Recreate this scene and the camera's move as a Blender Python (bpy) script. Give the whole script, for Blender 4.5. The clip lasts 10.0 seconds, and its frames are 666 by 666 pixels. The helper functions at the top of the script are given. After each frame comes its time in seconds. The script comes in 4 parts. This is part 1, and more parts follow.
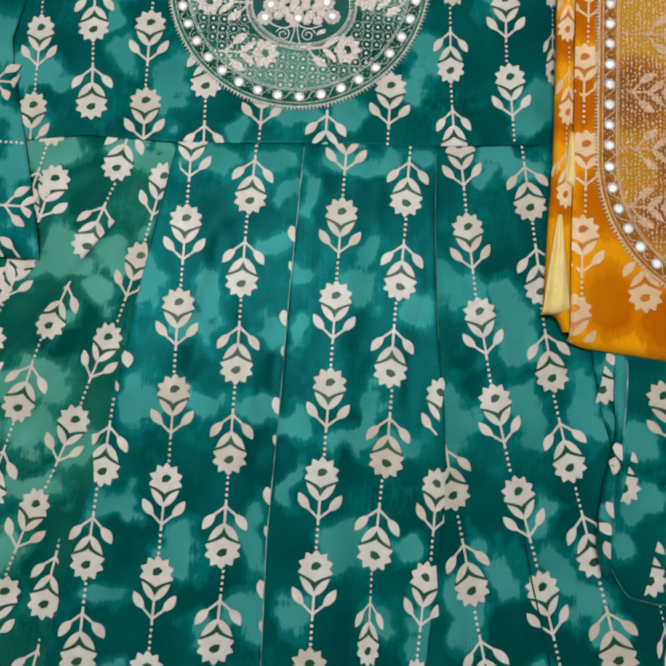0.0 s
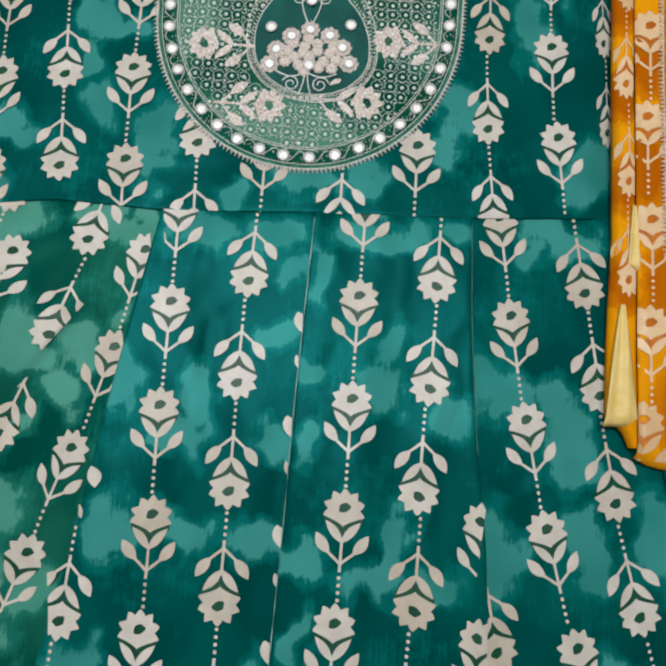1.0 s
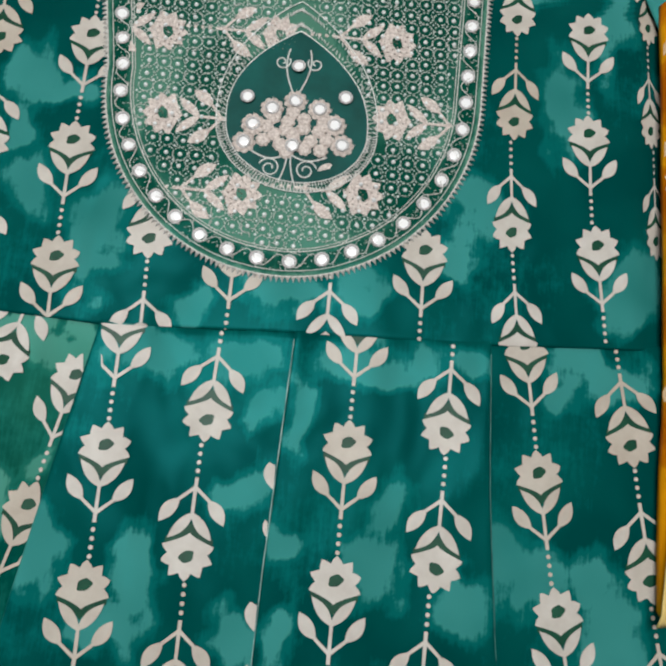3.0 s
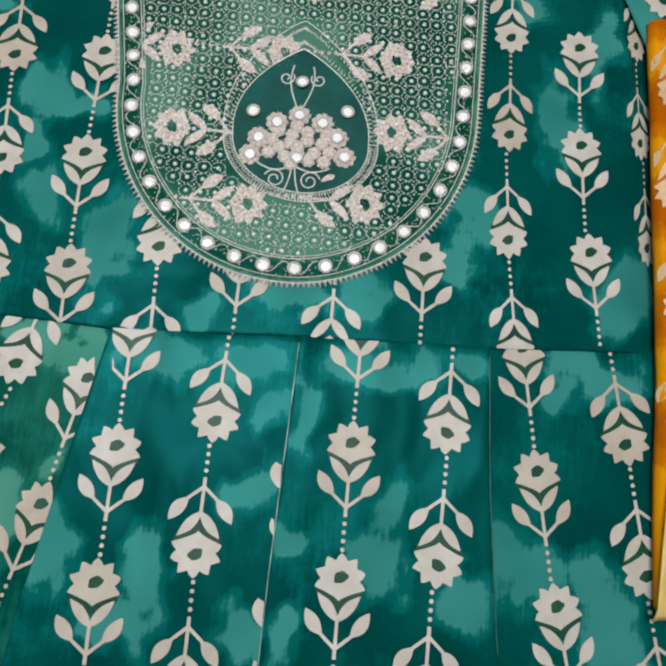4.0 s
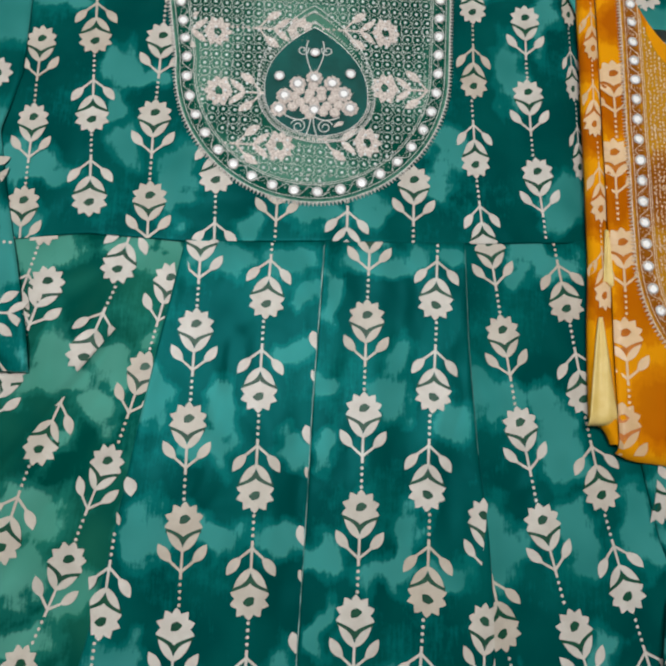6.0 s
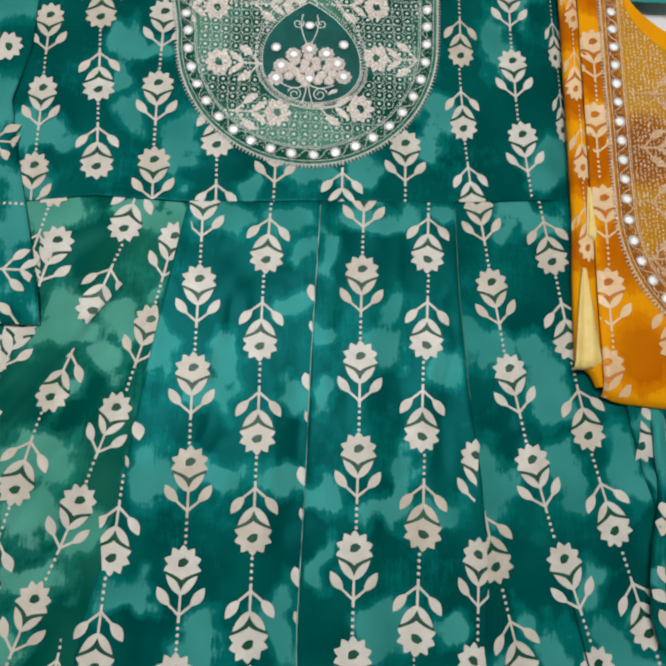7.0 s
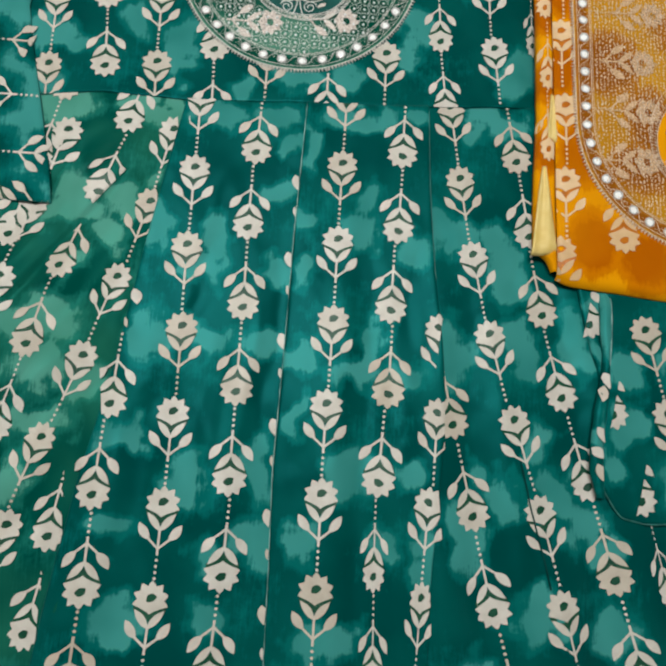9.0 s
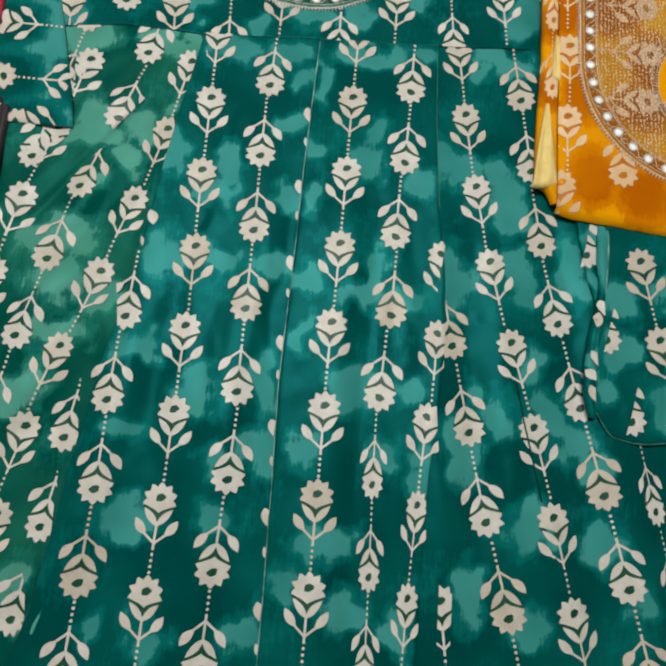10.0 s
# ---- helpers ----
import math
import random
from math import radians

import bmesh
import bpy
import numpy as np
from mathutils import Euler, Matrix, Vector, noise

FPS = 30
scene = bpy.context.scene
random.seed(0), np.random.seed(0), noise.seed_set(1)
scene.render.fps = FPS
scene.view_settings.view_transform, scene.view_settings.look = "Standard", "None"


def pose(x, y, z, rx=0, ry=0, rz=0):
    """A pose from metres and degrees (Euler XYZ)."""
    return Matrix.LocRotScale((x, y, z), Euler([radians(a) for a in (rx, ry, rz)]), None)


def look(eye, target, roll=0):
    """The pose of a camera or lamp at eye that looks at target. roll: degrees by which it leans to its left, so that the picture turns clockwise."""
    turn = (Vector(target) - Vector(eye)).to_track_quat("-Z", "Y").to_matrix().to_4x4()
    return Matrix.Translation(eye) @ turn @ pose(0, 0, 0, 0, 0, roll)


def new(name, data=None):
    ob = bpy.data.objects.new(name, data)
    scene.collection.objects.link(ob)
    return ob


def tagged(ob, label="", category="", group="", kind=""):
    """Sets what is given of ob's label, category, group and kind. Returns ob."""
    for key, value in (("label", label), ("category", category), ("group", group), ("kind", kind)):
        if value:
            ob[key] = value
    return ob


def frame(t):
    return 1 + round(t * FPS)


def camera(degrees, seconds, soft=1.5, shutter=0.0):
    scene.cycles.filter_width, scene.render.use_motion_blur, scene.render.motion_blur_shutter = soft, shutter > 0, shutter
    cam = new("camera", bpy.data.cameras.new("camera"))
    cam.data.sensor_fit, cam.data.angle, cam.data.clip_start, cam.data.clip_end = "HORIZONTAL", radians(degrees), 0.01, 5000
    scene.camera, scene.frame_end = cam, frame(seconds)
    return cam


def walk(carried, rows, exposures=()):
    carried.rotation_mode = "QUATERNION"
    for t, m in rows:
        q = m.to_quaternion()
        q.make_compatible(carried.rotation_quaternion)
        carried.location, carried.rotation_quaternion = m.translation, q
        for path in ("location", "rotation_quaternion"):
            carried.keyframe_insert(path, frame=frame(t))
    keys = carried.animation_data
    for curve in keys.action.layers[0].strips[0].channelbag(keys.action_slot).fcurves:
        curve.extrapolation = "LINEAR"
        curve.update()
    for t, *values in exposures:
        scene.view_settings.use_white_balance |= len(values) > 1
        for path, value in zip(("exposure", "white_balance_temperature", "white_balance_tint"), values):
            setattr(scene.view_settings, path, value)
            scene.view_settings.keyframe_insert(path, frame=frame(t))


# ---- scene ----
cam = camera(55.0, 10.0, soft=2.7)
# seconds, x, y, z, turns about x, y, z
PATH = [
    (0.0, 0.01112, -0.18080, 0.55597, 7.330, 0.760, 3.649),
    (0.5, -0.00904, -0.14660, 0.51898, 8.913, 0.019, 4.479),
    (1.0, -0.01418, -0.10849, 0.46537, 9.654, -0.290, 4.047),
    (1.5, -0.00888, -0.07089, 0.43076, 10.524, -1.744, 4.676),
    (2.0, -0.01692, -0.04716, 0.39959, 10.753, -2.112, 5.309),
    (2.5, -0.01225, -0.02683, 0.38330, 11.565, -2.252, 4.324),
    (3.0, -0.02238, -0.01333, 0.37960, 11.415, -2.251, 5.268),
    (4.5, -0.02803, -0.03436, 0.40905, 12.058, -1.965, 4.866),
    (5.0, -0.02274, -0.05643, 0.44687, 12.319, -1.178, 3.728),
    (5.5, -0.02367, -0.08545, 0.49042, 12.106, -1.505, 3.685),
    (7.0, -0.04368, -0.18056, 0.52649, 13.097, -2.515, 1.443),
    (7.5, -0.03048, -0.20589, 0.53602, 13.015, -2.578, 1.760),
    (8.0, -0.02989, -0.22433, 0.55075, 13.142, -2.458, 2.095),
    (8.5, -0.01588, -0.25586, 0.55891, 12.671, -2.671, 2.151),
    (9.0, -0.01579, -0.28964, 0.56258, 12.280, -2.272, 3.096),
    (9.5, -0.00666, -0.33447, 0.57125, 11.366, -2.287, 4.559),
    (10.0, -0.00936, -0.36065, 0.57341, 11.817, -1.866, 4.615),
]
EXPOSURES = [(0.0, 0.03, 6380, 9), (2.0, -0.10, 6370, 9), (5.7, -0.10, 6390, 9), (6.8, 0.02, 6430, 8), (8.5, 0.03, 6520, 6), (10.0, 0.08, 6600, 6)]
LOOKS = [
    (3.2, (-0.020, -0.014, 0.380), (0.012, 0.433, -1.569), 9.2),
    (4.3, (-0.028, -0.030, 0.400), (0.022, 0.425, -1.547), 11.6),
    (5.7, (-0.038, -0.101, 0.501), (0.026, 0.301, -1.458), 12.4),
    (6.8, (-0.051, -0.175, 0.526), (0.026, 0.311, -1.412), 10.4),
]
ROWS = [(t, pose(*p)) for t, *p in PATH] + [(t, look(*p)) for t, *p in LOOKS]
walk(cam, sorted(ROWS, key=lambda row: row[0]), EXPOSURES)

# ---- light: a white room with a lamp on its ceiling ----
world = bpy.data.worlds.new("world")
scene.world = world
world.use_nodes = True
world.node_tree.nodes["Background"].inputs["Color"].default_value = (0.8, 0.9, 1.0, 1)
world.node_tree.nodes["Background"].inputs["Strength"].default_value = 0.05


def area_lamp(name, at, size, watts, colour):
    data = bpy.data.lights.new(name, "AREA")
    data.shape, data.size, data.size_y, data.energy, data.color = "RECTANGLE", size[0], size[1], watts, colour
    ob = new(name, data)
    ob.matrix_world = Matrix.Translation(at)
    return ob


area_lamp("ceiling_lamp_light", (-0.30, 0.35, 2.30), (1.2, 0.7), 45, (1.0, 0.985, 0.965))


# ---- materials ----
def material(name, rough=0.6, **inputs):
    m = bpy.data.materials.new(name)
    m.use_nodes = True
    b = m.node_tree.nodes["Principled BSDF"]
    b.inputs["Roughness"].default_value = rough
    for key, value in inputs.items():
        b.inputs[key.replace("_", " ")].default_value = value
    return m, m.node_tree, b


def node(tree, kind, **values):
    n = tree.nodes.new(kind)
    for key, value in values.items():
        if key in n.inputs:
            n.inputs[key].default_value = value
        else:
            setattr(n, key, value)
    return n


def ramp(tree, stops, interpolation="LINEAR"):
    n = tree.nodes.new("ShaderNodeValToRGB")
    n.color_ramp.interpolation = interpolation
    e = n.color_ramp.elements
    while len(e) < len(stops):
        e.new(0.5)
    for k, (at, colour) in enumerate(stops):
        e[k].position = at
        e[k].color = (*colour, 1) if len(colour) == 3 else colour
    return n


def weave_bump(tree, b, strength=0.12, scale=1900.0, distance=0.0002, crumple=0.75):
    """Fine woven grain over soft wrinkles that run down the cloth."""
    wco = tree.nodes.new("ShaderNodeTexCoord")
    wmap = node(tree, "ShaderNodeMapping")
    wmap.inputs["Scale"].default_value = (22.0, 14.0, 20.0)
    wmap.inputs["Rotation"].default_value = (0, 0, 0.12)
    wn = node(tree, "ShaderNodeTexNoise", Scale=1.0, Detail=1.6, Roughness=0.45, Distortion=0.5)
    wrinkle = node(tree, "ShaderNodeBump", Strength=crumple, Distance=0.006)
    tree.links.new(wco.outputs["Object"], wmap.inputs["Vector"])
    tree.links.new(wmap.outputs[0], wn.inputs["Vector"])
    tree.links.new(wn.outputs["Fac"], wrinkle.inputs["Height"])
    co = tree.nodes.new("ShaderNodeTexCoord")
    n1 = node(tree, "ShaderNodeTexNoise", Scale=scale, Detail=1.0)
    n2 = node(tree, "ShaderNodeTexNoise", Scale=160.0, Detail=3.0)
    add = node(tree, "ShaderNodeMath", operation="MULTIPLY_ADD")
    add.inputs[1].default_value = 1.6
    bump = node(tree, "ShaderNodeBump", Strength=strength, Distance=distance)
    tree.links.new(co.outputs["Object"], n1.inputs["Vector"])
    tree.links.new(co.outputs["Object"], n2.inputs["Vector"])
    tree.links.new(n2.outputs["Fac"], add.inputs[0])
    tree.links.new(n1.outputs["Fac"], add.inputs[2])
    tree.links.new(add.outputs[0], bump.inputs["Height"])
    tree.links.new(wrinkle.outputs[0], bump.inputs["Normal"])
    tree.links.new(bump.outputs[0], b.inputs["Normal"])


def dyed_cloth(name, dark, mid, light, tint, gloss, rough=0.30):
    """Brush-dyed satin: the 'dye' attribute says where the dark patches of the print lie; noise frays their edges."""
    m, tree, b = material(name, rough)
    link = tree.links.new
    co = tree.nodes.new("ShaderNodeTexCoord")
    dye = node(tree, "ShaderNodeAttribute", attribute_name="dye")
    fray = node(tree, "ShaderNodeTexNoise", Scale=52.0, Detail=7.0, Roughness=0.70)
    streak_map = node(tree, "ShaderNodeMapping")
    streak_map.inputs["Scale"].default_value = (420.0, 55.0, 60.0)
    streak = node(tree, "ShaderNodeTexNoise", Scale=1.0, Detail=3.0, Roughness=0.6)
    wide = node(tree, "ShaderNodeTexNoise", Scale=13.0, Detail=2.0)
    link(co.outputs["Object"], fray.inputs["Vector"])
    link(co.outputs["Object"], streak_map.inputs["Vector"])
    link(streak_map.outputs[0], streak.inputs["Vector"])
    link(co.outputs["Object"], wide.inputs["Vector"])

    def mad(a, k, c):
        n = node(tree, "ShaderNodeMath", operation="MULTIPLY_ADD")
        n.inputs[1].default_value = k
        link(a, n.inputs[0])
        if isinstance(c, float):
            n.inputs[2].default_value = c
        else:
            link(c, n.inputs[2])
        return n.outputs[0]

    v = mad(fray.outputs["Fac"], 0.52, mad(dye.outputs["Fac"], 1.0, -0.26))
    v = mad(streak.outputs["Fac"], 0.24, mad(v, 1.0, -0.12))
    body = ramp(tree, [(0.455, light), (0.55, mid), (0.61, mid), (0.74, dark)])
    link(v, body.inputs["Fac"])
    over = node(tree, "ShaderNodeMix", data_type="RGBA", blend_type="MIX")
    over.inputs["B"].default_value = (*tint, 1)
    fac = ramp(tree, [(0.42, (0, 0, 0)), (0.74, (0.55, 0.55, 0.55))])
    link(wide.outputs["Fac"], fac.inputs["Fac"])
    link(fac.outputs["Color"], over.inputs["Factor"])
    link(body.outputs["Color"], over.inputs["A"])
    link(over.outputs["Result"], b.inputs["Base Color"])
    b.inputs["Specular IOR Level"].default_value = 0.14
    b.inputs["Specular Tint"].default_value = (*gloss, 1)
    weave_bump(tree, b)
    return m


def noisy(name, a, c, scale, rough=0.6, bump=0.0, **inputs):
    m, tree, b = material(name, rough, **inputs)
    co = tree.nodes.new("ShaderNodeTexCoord")
    n = node(tree, "ShaderNodeTexNoise", Scale=scale, Detail=4.0, Roughness=0.6)
    r = ramp(tree, [(0.35, a), (0.68, c)])
    tree.links.new(co.outputs["Object"], n.inputs["Vector"])
    tree.links.new(n.outputs["Fac"], r.inputs["Fac"])
    tree.links.new(r.outputs["Color"], b.inputs["Base Color"])
    if bump:
        k = node(tree, "ShaderNodeBump", Strength=bump, Distance=0.0006)
        tree.links.new(n.outputs["Fac"], k.inputs["Height"])
        tree.links.new(k.outputs[0], b.inputs["Normal"])
    return m


def printed(name, a, c):
    """Print paste on satin: it takes the wrinkles of the cloth."""
    m = noisy(name, a, c, 60.0, 0.36, 0.0, Specular_IOR_Level=0.2)
    tree, b = m.node_tree, m.node_tree.nodes["Principled BSDF"]
    weave_bump(tree, b)
    # A random tan-to-white tone per twig paints in the uneven sheen.
    info = tree.nodes.new("ShaderNodeObjectInfo")
    sheen_tone = ramp(tree, [(0.0, (0.84, 0.78, 0.70)), (0.45, (0.95, 0.94, 0.92)), (1.0, (1.0, 1.0, 1.0))])
    mix = node(tree, "ShaderNodeMix", data_type="RGBA", blend_type="MULTIPLY")
    mix.inputs["Factor"].default_value = 1.0
    old = b.inputs["Base Color"].links[0].from_socket
    tree.links.new(info.outputs["Random"], sheen_tone.inputs["Fac"])
    tree.links.new(old, mix.inputs["A"])
    tree.links.new(sheen_tone.outputs["Color"], mix.inputs["B"])
    tree.links.new(mix.outputs["Result"], b.inputs["Base Color"])
    return m


GREEN = dyed_cloth("green_dyed_satin", (0.000, 0.054, 0.049), (0.002, 0.115, 0.106), (0.046, 0.262, 0.242), (0.003, 0.12, 0.105), (0.06, 0.76, 0.80))
GREEN_FADED = dyed_cloth("faded_green_dyed_satin", (0.000, 0.060, 0.046), (0.008, 0.125, 0.098), (0.080, 0.300, 0.235), (0.018, 0.150, 0.095), (0.04, 0.40, 0.32))
ORANGE = dyed_cloth("orange_dyed_satin", (0.44, 0.108, 0.001), (0.57, 0.17, 0.001), (0.76, 0.31, 0.003), (0.66, 0.24, 0.004), (0.7, 0.40, 0.03), 0.42)
CREAM = printed("cream_print", (0.545, 0.506, 0.458), (0.645, 0.616, 0.568))
LEAF_GREEN = noisy("leaf_green_print", (0.003, 0.048, 0.026), (0.008, 0.080, 0.042), 90.0, 0.4, Specular_IOR_Level=0.2)
RUST = noisy("rust_print", (0.42, 0.11, 0.004), (0.55, 0.17, 0.008), 90.0, 0.4, Specular_IOR_Level=0.2)
GROUNDS = {"cream_print": LEAF_GREEN, "peach_print": RUST}
PEACH = printed("peach_print", (0.70, 0.48, 0.27), (0.80, 0.57, 0.35))
YELLOW = noisy("yellow_lining", (0.70, 0.50, 0.14), (0.80, 0.62, 0.24), 45.0, 0.55, 0.3)
SILVER = noisy("silver_thread", (0.58, 0.58, 0.55), (1.0, 0.99, 0.96), 900.0, 0.3, 0.4, Metallic=0.1)
PALE_SILK = noisy("pale_pink_silk_thread", (0.44, 0.36, 0.32), (0.82, 0.74, 0.68), 520.0, 0.5, 0.8)
COPPER = noisy("copper_gold_thread", (0.52, 0.29, 0.15), (1.0, 0.91, 0.77), 700.0, 0.3, 0.4, Metallic=0.1)
WHITE_THREAD = noisy("white_thread", (0.34, 0.32, 0.32), (0.78, 0.76, 0.75), 900.0, 0.4, 0.4)
# Non-metal white: the reflected lamp and ceiling are painted into the mirrors' colour.
MIRROR, _, _ = material("mirror_reflection_white", 0.12, Base_Color=(0.98, 0.98, 0.98, 1))
TILE = noisy("white_tile", (0.66, 0.66, 0.67), (0.74, 0.74, 0.75), 3.0, 0.65)
WALL = noisy("wall_paint", (0.46, 0.46, 0.45), (0.54, 0.54, 0.53), 2.0, 0.8, 0.1)
PINK = noisy("pink_cloth", (0.55, 0.03, 0.08), (0.68, 0.06, 0.12), 40.0, 0.6)
BLACK = noisy("black_cloth", (0.010, 0.008, 0.010), (0.03, 0.02, 0.025), 40.0, 0.7)


# ---- helpers ----
def part(name, bm, mat, parent=None, label="", smooth=True):
    mesh = bpy.data.meshes.new(name)
    bm.to_mesh(mesh)
    bm.free()
    if smooth:
        mesh.polygons.foreach_set("use_smooth", [True] * len(mesh.polygons))
    mesh.materials.append(mat)
    ob = new(name, mesh)
    ob.parent = parent
    if label:
        tagged(ob, label)
    return ob


def box(name, lo, hi, mat, parent=None):
    bm = bmesh.new()
    bmesh.ops.create_cube(bm, size=1.0)
    for v in bm.verts:
        v.co = [lo[k] + (v.co[k] + 0.5) * (hi[k] - lo[k]) for k in range(3)]
    return part(name, bm, mat, parent, smooth=False)


def along(points, y):
    """x at y on a line of (x, y) corners, from top to bottom, run on straight past its ends."""
    for (x0, y0), (x1, y1) in zip(points, points[1:]):
        if y >= y1 or (x1, y1) == points[-1]:
            return x0 + (x1 - x0) * (y0 - y) / (y0 - y1)


def step(a, b, v):
    s = min(1.0, max(0.0, (v - a) / (b - a)))
    return s * s * (3 - 2 * s)


# ---- the room ----
FLOOR_Z = -0.014
box("floor", (-2.4, -2.6, FLOOR_Z - 0.1), (2.4, 2.4, FLOOR_Z), TILE)
box("wall_north", (-2.4, 2.4, FLOOR_Z), (2.4, 2.5, 2.4), WALL)
box("wall_south", (-2.4, -2.7, FLOOR_Z), (2.4, -2.6, 2.4), WALL)
box("wall_east", (2.4, -2.7, FLOOR_Z), (2.5, 2.5, 2.4), WALL)
box("wall_west", (-2.5, -2.7, FLOOR_Z), (-2.4, 2.5, 2.4), WALL)
box("ceiling", (-2.5, -2.7, 2.4), (2.5, 2.5, 2.5), WALL)
for n in ("floor", "wall_north", "wall_south", "wall_east", "wall_west", "ceiling"):
    tagged(bpy.data.objects[n], "plain white painted surface of the room", n.split("_")[0], kind="structure")

# ---- the print: one flowering twig, in units of its repeat ----
PERIOD = 0.0766


def lens(base, tip, bulge_out, bulge_in, n=7):
    pts = []
    for ctrl, a, c in ((bulge_out, base, tip), (bulge_in, tip, base)):
        for k in range(n):
            s = k / n
            pts.append([(1 - s) ** 2 * a[i] + 2 * s * (1 - s) * ctrl[i] + s * s * c[i] for i in range(2)])
    return pts


def twig_shapes(dots=4):
    """Outlines of one twig, the hole of its flower at the origin: [(ring, hole or None)]."""
    def eye(a):
        """The slanting, uneven hole in the flower."""
        r = 1.0 + 0.06 * math.cos(3 * a + 0.4) + 0.05 * math.cos(5 * a)
        x, y = 0.054 * r * math.cos(a), 0.043 * r * math.sin(a)
        return x + 0.003, y + 0.20 * x

    rim, hole = [], []
    for k in range(37):
        a = radians(-16 + 212 * k / 36)
        r = 0.148 + 0.050 * abs((k / 6 % 1) * 2 - 1) + 0.003 * math.sin(k * 1.7)
        rim.append((r * math.cos(a), -0.024 + r * math.sin(a)))
        hole.append(eye(a))
    base = [(0.180 * s, -0.168 + 0.086 * abs(s) ** 0.72) for s in [-1 + 2 * k / 22 for k in range(23)]]
    for k, at in enumerate(base):
        a = radians(196 + 148 * (k + 0.5) / 23)
        rim.append(at)
        hole.append(eye(a))
    out = [(rim, hole)]
    out.append(([(x * 0.97, y + 0.004) for x, y in base] + [(x * 0.97, y - 0.046 - 0.03 * (1 - abs(x) / 0.180) ** 3) for x, y in reversed(base)], "ground"))
    out.append(([(x * 1.1, y * 1.1) for x, y in hole], "ground"))
    for s in (-1, 1):
        inner = [(x * 0.90, y - 0.038 - 0.064 * (1 - abs(x) / 0.180) ** 4) for x, y in base if x * s >= -1e-6]
        inner = [q for q in (inner if s < 0 else inner[::-1])]
        outer = lens((0.0, -0.312), inner[0], (0.126 * s, -0.272), (0, 0))[:7]
        out.append((outer + inner, None))
        out.append((lens((0.105 * s, -0.410), (0.240 * s, -0.232), (0.268 * s, -0.392), (0.100 * s, -0.275)), None))
        out.append(([(0.010 * s, -0.470), (0.006 * s, -0.508), (0.122 * s, -0.410), (0.106 * s, -0.392)], None))
    out.append(([(-0.012, -0.28), (-0.014, -0.565), (0.014, -0.565), (0.012, -0.28)], None))
    for k in range(dots):
        y = -0.615 - 0.190 * k / (dots - 1)
        out.append(([(0.0175 * math.cos(q * math.pi / 4), y + 0.0175 * math.sin(q * math.pi / 4)) for q in range(8)], None))
    return out


TWIG = twig_shapes()


def print_twig(at, angle, mat, parent, height, width=1.0, size=PERIOD, cuts=(), shapes=TWIG, name="printed_flower", lift=0.0009):
    """A twig of the print, laid on the cloth. at: where its flower's hole lies; angle: turn from upright, in degrees;
    cuts: lines (point, normal) beyond which the cloth is hidden."""
    bm = bmesh.new()
    for k, (rim, hole) in enumerate(shapes):
        under = hole == "ground"
        if under and mat.name not in GROUNDS:
            continue
        z = -0.0004 if under else 0.00003 * (k % 4)
        ring = [bm.verts.new((width * x * size, y * size, z)) for x, y in rim]
        if under:
            bm.faces.new(ring).material_index = 1
        elif hole:
            inner = [bm.verts.new((width * x * size, y * size, z)) for x, y in hole]
            between = [bm.verts.new((a.co + b.co) / 2) for a, b in zip(ring, inner)]
            for one, two in ((ring, between), (between, inner)):
                for i in range(len(ring)):
                    j = (i + 1) % len(ring)
                    bm.faces.new((one[i], one[j], two[j], two[i]))
        else:
            bm.faces.new(ring)
    bm.transform(Matrix.Translation((at[0], at[1], 0)) @ Matrix.Rotation(radians(angle), 4, "Z"))
    for point, normal in cuts:
        bmesh.ops.bisect_plane(bm, geom=bm.verts[:] + bm.edges[:] + bm.faces[:], plane_co=(*point, 0), plane_no=(*normal, 0), clear_outer=True)
    if len(bm.faces) == 0:
        bm.free()
        return None
    for v in bm.verts:
        v.co.z += height(v.co.x, v.co.y) + lift
    bmesh.ops.recalc_face_normals(bm, faces=bm.faces)
    ob = part(name, bm, mat, parent)
    if mat.name in GROUNDS:
        ob.data.materials.append(GROUNDS[mat.name])
    return ob


def line_cut(points, y, side):
    """The cut along a line of corners near y: what lies to the side (1: right, -1: left) is hidden."""
    a, b = along(points, y + 0.02), along(points, y - 0.02)
    n = Vector((0.04, a - b)).normalized()
    if n.x < 0:
        n = -n
    return ((along(points, y), y), (n.x * side, -abs(n.y) * side if a < b else n.y * side))


def spine_spots(spine, first, count):
    """Places and turns of the flowers on a line of (x, y) corners, every PERIOD from y = first on down; the cloth is drawn out
    a little low on its right side."""
    spots, y = [], first
    for k in range(count):
        x = along(spine, y)
        dx = along(spine, y + 0.03) - along(spine, y - 0.03)
        turn = math.degrees(math.atan2(-dx, 0.06))
        spots.append((x, y, turn))
        y -= PERIOD * math.cos(radians(turn)) * (1.03 if x > 0.1 and y < -0.15 else 1.0)
    return spots


